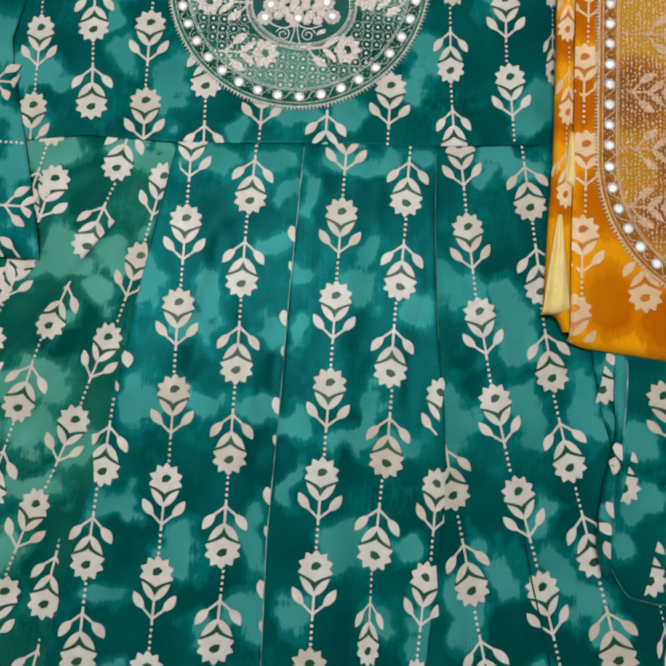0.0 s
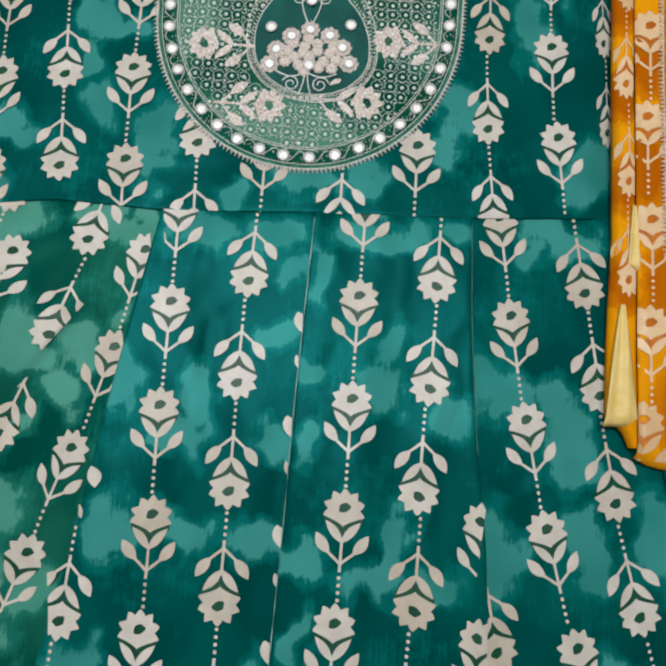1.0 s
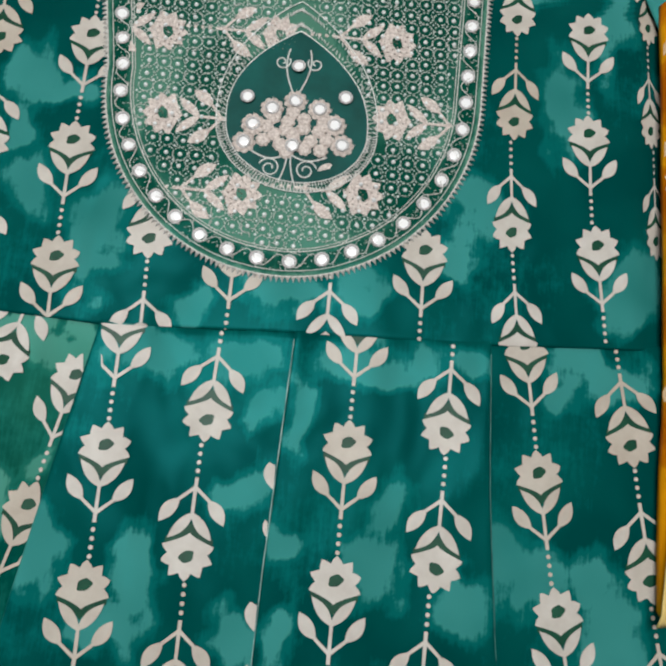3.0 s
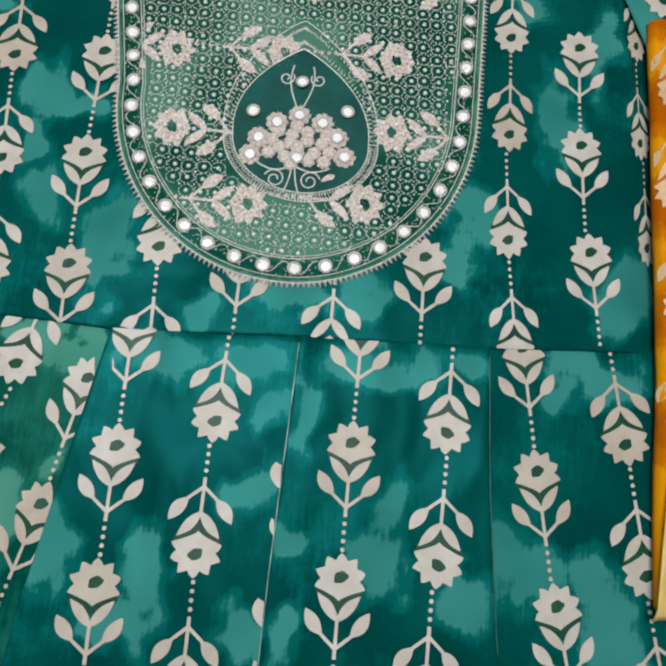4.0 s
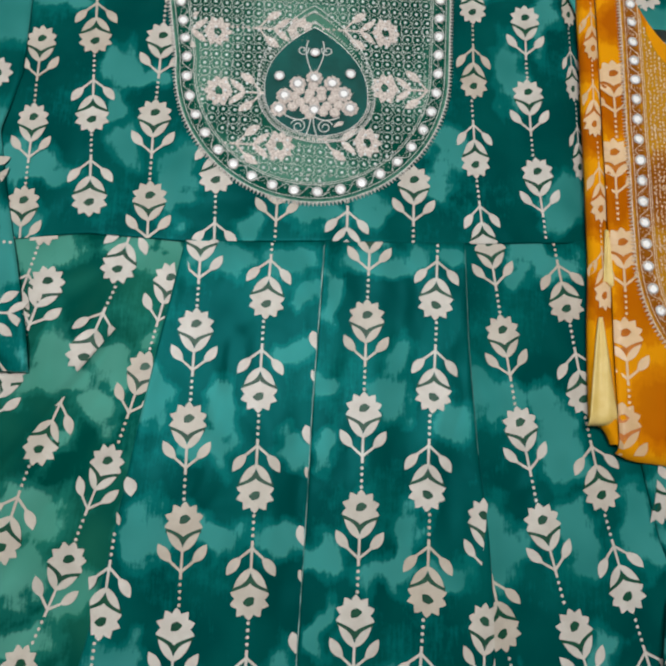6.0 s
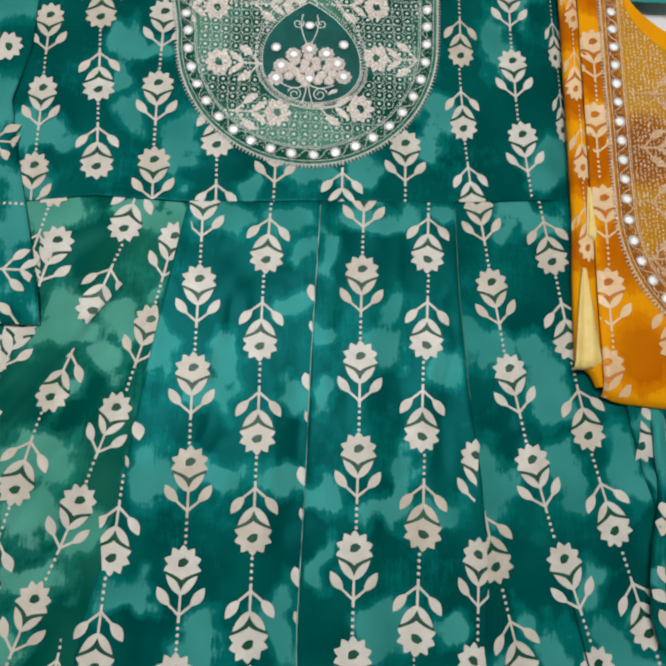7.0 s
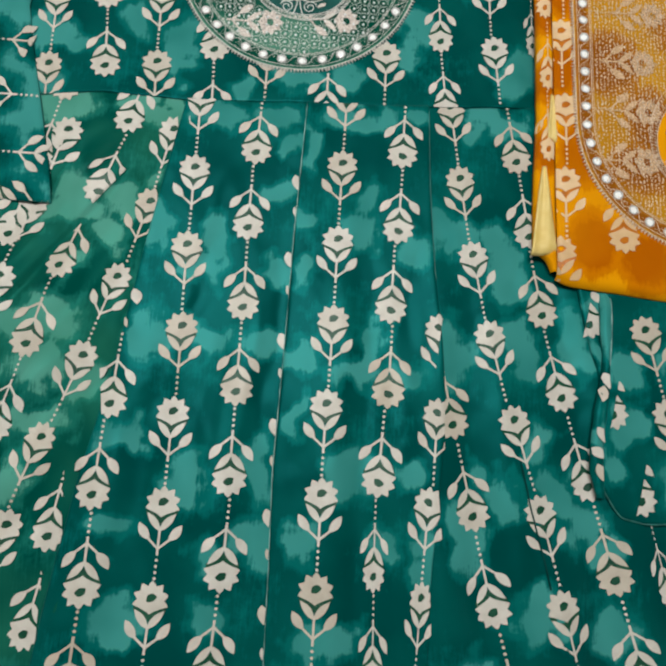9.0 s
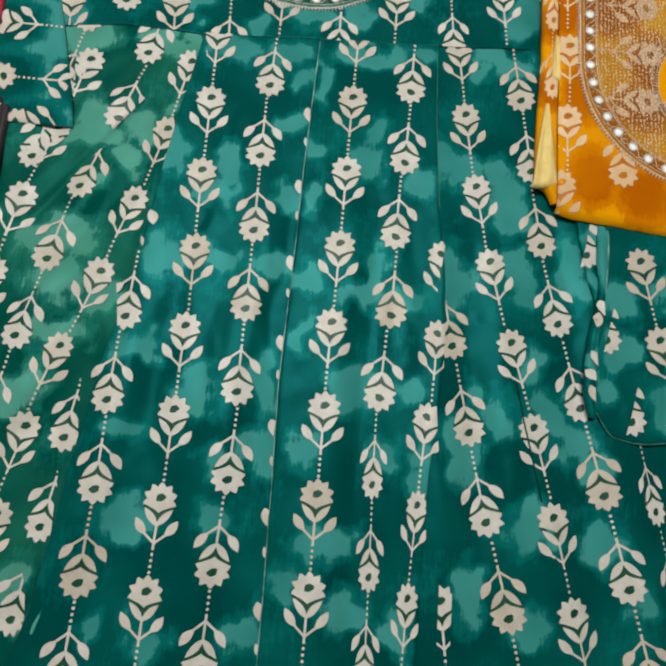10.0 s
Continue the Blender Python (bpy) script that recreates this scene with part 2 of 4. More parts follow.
def sheet(name, xl, xr, y0, y1, height, mat, parent, blobs, cell=0.0042, label="", thick=0.0007, yb=None, yt=None, crop=None, pale=()):
    """A cloth panel between the lines xl and xr (functions of y) from y0 up to y1; yb and yt, functions of x, bend its lower
    and upper edge, and crop cuts the panel off above it. blobs: dark patches of the print (x, y, rx, ry) on a pale ground; pale: pale patches
    on a dark ground, in their place."""
    def spread(length):
        """Steps from 0 to 1, closer together at both ends."""
        inner = [0.012 + (length - 0.024) * k / max(2, int((length - 0.024) / cell)) for k in range(max(2, int((length - 0.024) / cell)) + 1)] if length > 0.04 else [length * k / 8 for k in range(2, 7)]
        ends = [e for e in (0.0, 0.0006, 0.0013, 0.0024, 0.0045, 0.0080) if e < length / 5]
        return [e / length for e in ends] + [e / length for e in inner] + [1 - e / length for e in reversed(ends)]

    us, vs = spread(max(xr(y) - xl(y) for y in (y0, (y0 + y1) / 2, y1))), spread(y1 - y0)
    nx, ny = len(us) - 1, len(vs) - 1
    verts, faces = [], []
    for j in range(ny + 1):
        y = y0 + (y1 - y0) * vs[j]
        a, b = xl(y), xr(y)
        for i in range(nx + 1):
            x = a + (b - a) * us[i]
            lo, hi = yb(x) if yb else y0, yt(x) if yt else y1
            v = lo + (hi - lo) * vs[j]
            v = min(v, crop(x)) if crop else v
            verts.append((x, v, height(x, v)))
    for j in range(ny):
        for i in range(nx):
            k = j * (nx + 1) + i
            faces.append((k, k + 1, k + nx + 2, k + nx + 1))
    mesh = bpy.data.meshes.new(name)
    mesh.from_pydata(verts, [], faces)
    mesh.polygons.foreach_set("use_smooth", [True] * len(faces))
    xy = np.array(verts)[:, :2]
    best = np.zeros(len(verts))
    for bx, by, rx, ry in blobs:
        q = np.sqrt(((xy[:, 0] - bx) / rx) ** 2 + ((xy[:, 1] - by) / ry) ** 2)
        best = np.maximum(best, np.clip(1.12 - 0.5 * q, 0, 1))
    if pale:
        best = 0.80 + 0.06 * np.sin(41 * xy[:, 0] + 13 * xy[:, 1]) + 0.07 * np.sin(57 * xy[:, 1] - 23 * xy[:, 0] + 1.0)
        bend = np.array([[0.017 * noise.noise((x * 34, y * 30, 2.0 + k)) + 0.008 * noise.noise((x * 95, y * 80, 8.0 + k)) for k in (0.0, 20.0)] for x, y in xy])
        xy = xy + bend
        for px, py, rx, ry in pale:
            q = np.sqrt(((xy[:, 0] - px) / rx) ** 2 + ((xy[:, 1] - py) / ry) ** 2)
            best = np.minimum(best, np.clip(0.56 + 0.42 * (q - 1.04), 0.12, 1.0))
    at = mesh.attributes.new("dye", "FLOAT", "POINT")
    at.data.foreach_set("value", best.astype(np.float32))
    mesh.materials.append(mat)
    ob = new(name, mesh)
    ob.parent = parent
    solid = ob.modifiers.new("thickness", "SOLIDIFY")
    solid.thickness, solid.offset = thick, -1.0
    if label:
        tagged(ob, label)
    return ob


def cord(bm, points, radius, sides=5, closed=False, flat=0.7):
    """A thread of round section along points."""
    pts = [Vector(p) for p in points]
    rings = []
    for k, p in enumerate(pts):
        a = pts[k - 1] if k or closed else p
        b = pts[(k + 1) % len(pts)] if k + 1 < len(pts) or closed else p
        d = (b - a).normalized()
        side = d.cross(Vector((0, 0, 1))).normalized()
        up = side.cross(d)
        rings.append([bm.verts.new(p + radius * (math.cos(q) * side + flat * math.sin(q) * up)) for q in (2 * math.pi * i / sides for i in range(sides))])
    for k in range(len(rings) - (0 if closed else 1)):
        one, two = rings[k], rings[(k + 1) % len(rings)]
        for i in range(sides):
            bm.faces.new((one[i], one[(i + 1) % sides], two[(i + 1) % sides], two[i]))


# ---- the green dress ----
SEAM = [(-0.45, 0.0480), (-0.30, 0.0500), (-0.235, 0.0585), (-0.155, 0.0560), (-0.04, 0.0620), (0.07, 0.0655), (0.19, 0.0735), (0.45, 0.085)]
PLEAT_A = [(-0.1520, 0.070), (-0.1555, 0.045), (-0.1592, 0.022), (-0.1672, -0.030), (-0.1758, -0.090), (-0.1836, -0.151), (-0.1896, -0.200), (-0.1995, -0.256), (-0.2084, -0.305), (-0.2165, -0.363), (-0.2225, -0.412), (-0.2270, -0.457), (-0.2320, -0.495), (-0.2445, -0.538), (-0.262, -0.640)]
PLEAT_B = [(-0.0370, 0.075), (-0.0390, 0.005), (-0.0415, -0.075), (-0.0425, -0.160), (-0.0455, -0.290), (-0.0430, -0.370), (-0.0410, -0.470), (-0.0400, -0.640)]
PLEAT_C = [(0.0810, 0.080), (0.0845, -0.020), (0.0905, -0.100), (0.0990, -0.170), (0.1020, -0.215), (0.1015, -0.255), (0.0990, -0.300), (0.0930, -0.360), (0.0915, -0.400), (0.0900, -0.460), (0.0880, -0.640)]
CREASE_MID = [(0.0300, -0.250), (0.0310, -0.300), (0.0345, -0.370), (0.0360, -0.470), (0.0370, -0.640)]
CREASE_SIDE = [(0.1640, -0.240), (0.1720, -0.285), (0.1770, -0.310), (0.1880, -0.350), (0.2040, -0.420), (0.2300, -0.520)]


def seam_y(x):
    for (x0, y0), (x1, y1) in zip(SEAM, SEAM[1:]):
        if x <= x1:
            return y0 + (y1 - y0) * (x - x0) / (x1 - x0)
    return SEAM[-1][1]


def cloth(x, y):
    """Soft folds that fan out from the waist and deepen towards the hem."""
    drop = max(0.0, 0.06 - y)
    u = (x + 0.02) / (1.0 + 0.9 * drop)
    deep = 0.0034 * step(0.02, 0.50, drop)
    z = deep * (math.sin(u * 92 + 0.6) + 0.45 * math.sin(u * 171 + 5 * drop + 2.0))
    z += 0.0009 * step(0.03, 0.2, drop) * noise.noise((u * 62, y * 14, 12.0))
    z += 0.0012 * noise.noise((x * 30, y * 11, 3.0)) + 0.0004 * noise.noise((x * 85, y * 40, 7.0))
    return z


def folds(x, y):
    """The skirt, which slips under the bodice at the seam."""
    return cloth(x, y) - 0.005 * step(0.0004, 0.006, y - seam_y(x))


def pleat_lift(gap, rise=0.0032, reach=0.014):
    """How a folded edge stands over the cloth below: gap is the way in from the edge."""
    gap = max(0.0, gap)
    return rise * math.exp(-gap / reach) - 0.0011 * math.exp(-gap / 0.0012)


def crease(line, x, y, start, deep):
    """A fold that lies over to its left, from y = start on down."""
    gap = x - along(line, y)
    return deep * step(start, start - 0.05, y) * step(-0.0040, 0.0040, gap) * math.exp(-max(0.0, gap) / 0.016) if y < start else 0.0


# a fold that lies slanting across the side panel: two points on its edge
SLANT = [(-0.2300, -0.0590), (-0.2010, -0.0180)]


def slant_gap(x, y):
    """How far a point lies to the upper left of the slanting fold."""
    (ax, ay), (bx, by) = SLANT
    n = Vector((ay - by, bx - ax)).normalized()
    return (x - ax) * n.x + (y - ay) * n.y


def slant_cut(x, y):
    """The twigs that the slanting fold half hides."""
    (ax, ay), (bx, by) = SLANT
    n = Vector((ay - by, bx - ax)).normalized()
    if abs(x + 0.2235) < 0.012 and abs(y + 0.0423) < 0.02:
        return [((ax, ay), (-n.x, -n.y))]
    if abs(x + 0.2484) < 0.012 and abs(y + 0.1108) < 0.02:
        return [((ax - 0.004 * n.x, ay - 0.004 * n.y), (n.x, n.y))]
    return []


def h_left(x, y):
    gap = slant_gap(x, y)
    over = 0.0030 * step(-0.0025, 0.0015, gap) * math.exp(-max(0.0, gap) / 0.018)
    waves = 0.0022 * math.sin(gap * 135 + 1.2 + 9 * x) * step(0.05, -0.03, y)
    return folds(x, y) - 0.0005 + (over + waves) * step(0.05, 0.02, y) * step(-0.19, -0.215, x)


def h_front(x, y):
    return folds(x, y) + pleat_lift(x - along(PLEAT_A, y))


def h_centre(x, y):
    return folds(x, y) + 0.0008 + pleat_lift(x - along(PLEAT_B, y), 0.0018) + pleat_lift(along(PLEAT_C, y) - x, 0.0026) + crease(CREASE_MID, x, y, -0.26, 0.0032)


def h_right(x, y):
    return folds(x, y) - 0.0006 + crease(CREASE_SIDE, x, y, -0.27, 0.0026)


def h_bodice(x, y):
    z = 0.0006 + 0.0013 * noise.noise((x * 22, y * 22, 1.0)) + 0.0005 * noise.noise((x * 70, y * 60, 5.0))
    edge = y - seam_y(x)
    near = step(0.045, 0.0, edge)
    z += near * (cloth(x, seam_y(x)) + 0.0008 - z) - 0.0006 * math.exp(-max(0, edge) / 0.0008)
    side = step(0.165, 0.20, x) * 0.006
    return z - side


dress = tagged(new("green_dress"), "teal green dyed satin dress printed with cream flowers, lying flat", "dress")

# column: (up or down, corners of its line, y of the first flower, count, width)
COLUMNS = {
    "left": [
        (1, [(-0.1620, 0.030), (-0.1766, -0.0505), (-0.1977, -0.1236), (-0.2192, -0.1982), (-0.2445, -0.2712), (-0.2630, -0.3455), (-0.300, -0.60)], 0.0245, 8, 0.92),
        (-1, [(-0.2000, 0.060), (-0.2067, 0.029), (-0.2235, -0.0423), (-0.2484, -0.1108), (-0.2700, -0.193), (-0.310, -0.40)], 0.029, 7, 1.0),
        (1, [(-0.2480, 0.070), (-0.2618, 0.0161), (-0.3023, -0.1328), (-0.335, -0.30)], 0.0161, 6, 1.0),
        (-1, [(-0.2640, 0.090), (-0.2707, 0.0585), (-0.3017, -0.0912), (-0.33, -0.22)], 0.0585, 3, 0.95),
        (-1, [(-0.2250, -0.330), (-0.2350, -0.427), (-0.2472, -0.4974), (-0.260, -0.60)], -0.353, 4, 0.95),
    ],
    "front": [
        (-1, [(-0.1800, -0.100), (-0.1860, -0.165), (-0.1889, -0.2406), (-0.1935, -0.3161), (-0.1925, -0.3936), (-0.200, -0.62)], -0.2410, 5, 1.0),
        (1, [(-0.1405, 0.065), (-0.1389, -0.013), (-0.1387, -0.0886), (-0.1355, -0.167), (-0.1353, -0.316), (-0.1388, -0.470), (-0.142, -0.63)], 0.0625, 9, 1.0),
        (-1, [(-0.0800, 0.070), (-0.0829, 0.0055), (-0.0844, -0.0716), (-0.0826, -0.148), (-0.0808, -0.373), (-0.0851, -0.453), (-0.09, -0.63)], 0.0055, 8, 1.0),
    ],
    "centre": [
        (1, [(0.0010, 0.080), (0.0, 0.0), (-0.0007, -0.153), (-0.0025, -0.229), (-0.0028, -0.384), (-0.0045, -0.63)], 0.0766, 9, 1.0),
        (-1, [(0.0590, 0.070), (0.0569, 0.010), (0.0553, -0.067), (0.0507, -0.147), (0.0515, -0.225), (0.0456, -0.297), (0.0447, -0.374), (0.0470, -0.450), (0.05, -0.63)], 0.011, 8, -1.0),
        (1, [(0.0940, -0.080), (0.0950, -0.164), (0.0950, -0.232), (0.0892, -0.306), (0.0842, -0.386), (0.080, -0.461), (0.078, -0.62)], -0.1560, 6, -0.85),
    ],
    "right": [
        (-1, [(0.0960, -0.160), (0.1098, -0.242), (0.1282, -0.316), (0.1472, -0.397), (0.1683, -0.475), (0.205, -0.63)], -0.242, 5, 1.0),
        (1, [(0.1030, 0.070), (0.1131, -0.007), (0.1265, -0.085), (0.1424, -0.161), (0.1850, -0.310), (0.2223, -0.466), (0.26, -0.62)], 0.0690, 9, 0.95),
        (-1, [(0.1580, 0.075), (0.1683, 0.014), (0.1800, -0.062), (0.1915, -0.138), (0.2080, -0.213), (0.2330, -0.300), (0.2704, -0.442), (0.31, -0.60)], 0.014, 8, 1.0),
        (-1, [(0.285, -0.330), (0.293, -0.365), (0.330, -0.520)], -0.375, 3, 0.6),
    ],
}


# pale patches of the dye between the flowers: x, y, half width, half height
LIGHT_BODICE = [(-0.281, 0.280, 0.021, 0.014), (-0.227, 0.219, 0.016, 0.017), (-0.225, 0.177, 0.008, 0.024), (-0.163, 0.120, 0.015, 0.031), (-0.205, 0.206, 0.026, 0.011),
    (-0.049, 0.085, 0.023, 0.013), (0.001, 0.092, 0.018, 0.014), (-0.104, 0.077, 0.014, 0.012), (0.064, 0.157, 0.017, 0.030), (0.062, 0.120, 0.014, 0.014),
    (0.123, 0.233, 0.015, 0.033), (0.176, 0.118, 0.015, 0.020), (0.166, 0.101, 0.019, 0.012), (0.155, 0.289, 0.012, 0.031), (-0.173, 0.089, 0.012, 0.013),
    (0.098, 0.319, 0.011, 0.016), (-0.269, 0.110, 0.019, 0.012), (-0.164, 0.091, 0.015, 0.020),
    (-0.290, 0.120, 0.019, 0.018), (-0.286, 0.066, 0.012, 0.014), (-0.166, 0.111, 0.015, 0.026), (-0.209, 0.143, 0.012, 0.019)]
LIGHT_FRONT = [(-0.125, 0.043, 0.032, 0.016), (-0.064, 0.045, 0.024, 0.014), (-0.057, -0.038, 0.016, 0.017), (-0.113, -0.081, 0.013, 0.026), (-0.118, -0.112, 0.017, 0.015),
    (-0.164, -0.076, 0.011, 0.021), (-0.054, -0.107, 0.019, 0.014), (-0.049, 0.013, 0.010, 0.012), (-0.112, -0.177, 0.022, 0.015), (-0.168, -0.178, 0.017, 0.026),
    (-0.057, -0.180, 0.026, 0.013), (-0.117, -0.302, 0.022, 0.021), (-0.056, -0.285, 0.016, 0.030), (-0.177, -0.269, 0.018, 0.014), (-0.051, -0.347, 0.016, 0.020),
    (-0.096, -0.360, 0.014, 0.013), (-0.176, -0.345, 0.022, 0.013), (-0.163, -0.416, 0.027, 0.017), (-0.097, -0.415, 0.014, 0.017), (-0.055, -0.500, 0.021, 0.018),
    (-0.135, -0.512, 0.016, 0.016), (-0.185, -0.506, 0.014, 0.013)]
LIGHT_CENTRE = [(-0.031, 0.011, 0.008, 0.024), (0.017, 0.049, 0.036, 0.014), (0.025, -0.035, 0.012, 0.017), (0.018, -0.064, 0.015, 0.018), (-0.028, -0.059, 0.009, 0.012),
    (-0.027, -0.106, 0.012, 0.017), (0.069, 0.052, 0.012, 0.011), (0.073, -0.083, 0.019, 0.016), (0.025, -0.200, 0.031, 0.014), (0.037, -0.174, 0.014, 0.020),
    (-0.026, -0.191, 0.012, 0.018), (-0.026, -0.245, 0.009, 0.016), (0.022, -0.289, 0.022, 0.020), (0.069, -0.203, 0.018, 0.010), (-0.016, -0.344, 0.015, 0.019),
    (0.052, -0.347, 0.014, 0.013), (0.073, -0.287, 0.010, 0.017), (0.006, -0.424, 0.027, 0.015), (-0.020, -0.461, 0.016, 0.016), (0.024, -0.477, 0.020, 0.015),
    (0.072, -0.487, 0.016, 0.015), (0.090, -0.357, 0.011, 0.027)]
LIGHT_RIGHT = [(0.147, 0.056, 0.032, 0.016), (0.127, 0.037, 0.015, 0.013), (0.093, -0.054, 0.014, 0.019), (0.158, -0.097, 0.018, 0.031), (0.142, -0.066, 0.018, 0.015),
    (0.109, -0.067, 0.018, 0.021), (0.105, -0.183, 0.017, 0.032), (0.174, -0.182, 0.016, 0.023), (0.220, -0.157, 0.016, 0.031), (0.166, -0.157, 0.016, 0.015),
    (0.198, -0.296, 0.021, 0.019), (0.183, -0.257, 0.016, 0.018), (0.152, -0.301, 0.017, 0.015), (0.240, -0.340, 0.016, 0.015), (0.130, -0.283, 0.010, 0.014),
    (0.119, -0.338, 0.019, 0.029), (0.185, -0.398, 0.023, 0.019), (0.133, -0.452, 0.015, 0.027), (0.220, -0.322, 0.019, 0.021), (0.248, -0.409, 0.021, 0.017),
    (0.183, -0.479, 0.016, 0.017), (0.277, -0.452, 0.017, 0.017)]
LIGHT_LEFT = [(-0.273, 0.044, 0.023, 0.018), (-0.187, 0.043, 0.027, 0.012), (-0.245, -0.062, 0.036, 0.018), (-0.208, -0.087, 0.019, 0.015), (-0.252, -0.165, 0.030, 0.018),
    (-0.261, -0.210, 0.028, 0.021), (-0.181, -0.157, 0.010, 0.027), (-0.252, -0.256, 0.030, 0.016), (-0.215, -0.225, 0.015, 0.021), (-0.263, -0.310, 0.018, 0.017),
    (-0.243, -0.116, 0.015, 0.011), (-0.270, -0.172, 0.035, 0.019), (-0.278, -0.320, 0.018, 0.015), (-0.212, -0.444, 0.014, 0.014), (-0.253, -0.478, 0.016, 0.016),
    (-0.215, -0.515, 0.025, 0.014),
    (-0.169, 0.045, 0.012, 0.026), (-0.196, 0.066, 0.012, 0.013), (-0.258, 0.043, 0.024, 0.013), (-0.206, -0.048, 0.018, 0.016), (-0.252, -0.042, 0.015, 0.023), (-0.177, -0.028, 0.009, 0.017)]


def build_panel(name, xl, xr, y0, y1, height, mat, columns, cuts_at, pale, label=""):
    ob = sheet(name, xl, xr, y0, y1, height, mat, dress, [], label=label, pale=pale)
    for up, spine, first, count, width in columns:
        for x, y, turn in spine_spots(spine, first, count):
            print_twig((x, y), turn + (0 if up > 0 else 180), CREAM, ob, height, width if y > -0.33 or width > 0 else 0.62, cuts=cuts_at(x, y))
    return ob


def seam_cut(x, below=True):
    s = 1 if below else -1
    slope = (seam_y(x + 0.02) - seam_y(x - 0.02)) / 0.04
    n = Vector((-slope, 1)).normalized() * s
    return ((x, seam_y(x)), (n.x, n.y))


HEM = -0.78
build_panel("skirt_side_panel", lambda y: -0.37 - 0.22 * max(0.0, 0.06 - y), lambda y: along(PLEAT_A, y) + 0.012, HEM, 0.095, h_left, GREEN_FADED, COLUMNS["left"],
            lambda x, y: [seam_cut(x), line_cut(PLEAT_A, y, 1)] + slant_cut(x, y), LIGHT_LEFT, "faded green side panel of the skirt")
build_panel("skirt_front_panel", lambda y: along(PLEAT_A, y), lambda y: along(PLEAT_B, y) + 0.012, HEM, 0.095, h_front, GREEN, COLUMNS["front"],
            lambda x, y: [seam_cut(x), line_cut(PLEAT_A, y, -1), line_cut(PLEAT_B, y, 1)], LIGHT_FRONT)
build_panel("skirt_front_panel", lambda y: along(PLEAT_B, y), lambda y: along(PLEAT_C, y), HEM, 0.095, h_centre, GREEN, COLUMNS["centre"],
            lambda x, y: [seam_cut(x), line_cut(PLEAT_B, y, -1), line_cut(PLEAT_C, y, 1)], LIGHT_CENTRE)
build_panel("skirt_front_panel", lambda y: along(PLEAT_C, y) - 0.012, lambda y: 0.27 + 0.24 * max(0.0, 0.06 - y), HEM, 0.095, h_right, GREEN, COLUMNS["right"],
            lambda x, y: [seam_cut(x), line_cut(PLEAT_C, y, -1)], LIGHT_RIGHT)

side_panel = bpy.data.objects["skirt_front_panel.002"]
for x, y in ((0.1120, -0.4620), (0.1175, -0.5380)):
    print_twig((x - 0.004, y), 8, CREAM, side_panel, h_right, 1.0, cuts=[((x - 0.0055, y), (-1, 0)), ((x + 0.006, y), (1, 0))])

# EDGE paints the highlight on folded edges as a pale colour.
EDGE = noisy("pale_edge_highlight", (0.002, 0.10, 0.09), (0.42, 0.62, 0.58), 60.0, 0.4)
# CREASE is darker than the dye: shade of the crease as colour.
CREASE = noisy("crease_shade_green", (0.000, 0.030, 0.027), (0.001, 0.055, 0.050), 90.0, 0.7, Specular_IOR_Level=0.1)
PIPING = noisy("green_piping", (0.004, 0.075, 0.065), (0.03, 0.19, 0.165), 120.0, 0.5)


def fold_edge(line, y0, y1, height, panel, mat):
    """The pressed edge of a pleat: the light it catches, painted as a fine pale ridge."""
    bm = bmesh.new()
    n = int((y0 - y1) / 0.004)
    ys = [y0 + (y1 - y0) * k / n for k in range(n + 1)]
    rows = [[bm.verts.new((along(line, y) + dx, y, height(along(line, y) + dx, y) + dz)) for dx, dz in ((-0.0003, 0.0004), (0.0, 0.0007), (0.0003, 0.0005))] for y in ys]
    for a, b in zip(rows, rows[1:]):
        for i in range(2):
            bm.faces.new((a[i], a[i + 1], b[i + 1], b[i]))
    part("pleat_edge", bm, mat, panel, "pressed pleat edge with painted highlight")


fold_edge(PLEAT_B, 0.058, -0.60, h_centre, bpy.data.objects["skirt_front_panel.001"], EDGE)
# fainter painted highlight here, in the piping green
fold_edge(PLEAT_C, 0.060, -0.11, h_centre, bpy.data.objects["skirt_front_panel.001"], PIPING)



def crease_ridge(line, y0, y1, height, panel):
    """A narrow fold that stands up along a crease; its dark colour paints in the crease's shade."""
    bm = bmesh.new()
    n = int((y0 - y1) / 0.005)
    ys = [y0 + (y1 - y0) * k / n for k in range(n + 1)]
    cord(bm, [(along(line, y) + 0.0006 * noise.noise((y * 60, 3.0, 1.0)), y, height(along(line, y), y) + 0.0004 + 0.0007 * step(0.0, 0.12, (y0 - y) / (y0 - y1))) for y in ys], 0.0008)
    part("crease", bm, CREASE, panel, "narrow standing crease, coloured dark for its shade")


crease_ridge(CREASE_SIDE, -0.270, -0.375, h_right, side_panel)

# leaf tips of a hidden twig that show along the middle pleat
front_panel = bpy.data.objects["skirt_front_panel"]
LEAF_BIT = [(lens((0.02, -0.105), (-0.012, 0.095), (0.16, 0.02), (-0.105, 0.0)), None)]
SMALL_BIT = [(lens((0.012, -0.07), (-0.012, 0.06), (0.05, 0.02), (-0.05, -0.02)), None)]
for k in range(8):
    for shape, y, dx in ((LEAF_BIT, -0.0225 - PERIOD * k, -0.0030), (SMALL_BIT, -0.052 - PERIOD * k, -0.0012)):
        x = along(PLEAT_B, y) + dx
        print_twig((x, y), 4, CREAM, front_panel, h_front, 1.0, cuts=[line_cut([(a - 0.0006, b) for a, b in PLEAT_B], y, 1)], shapes=shape, name="printed_leaf", lift=0.0010)

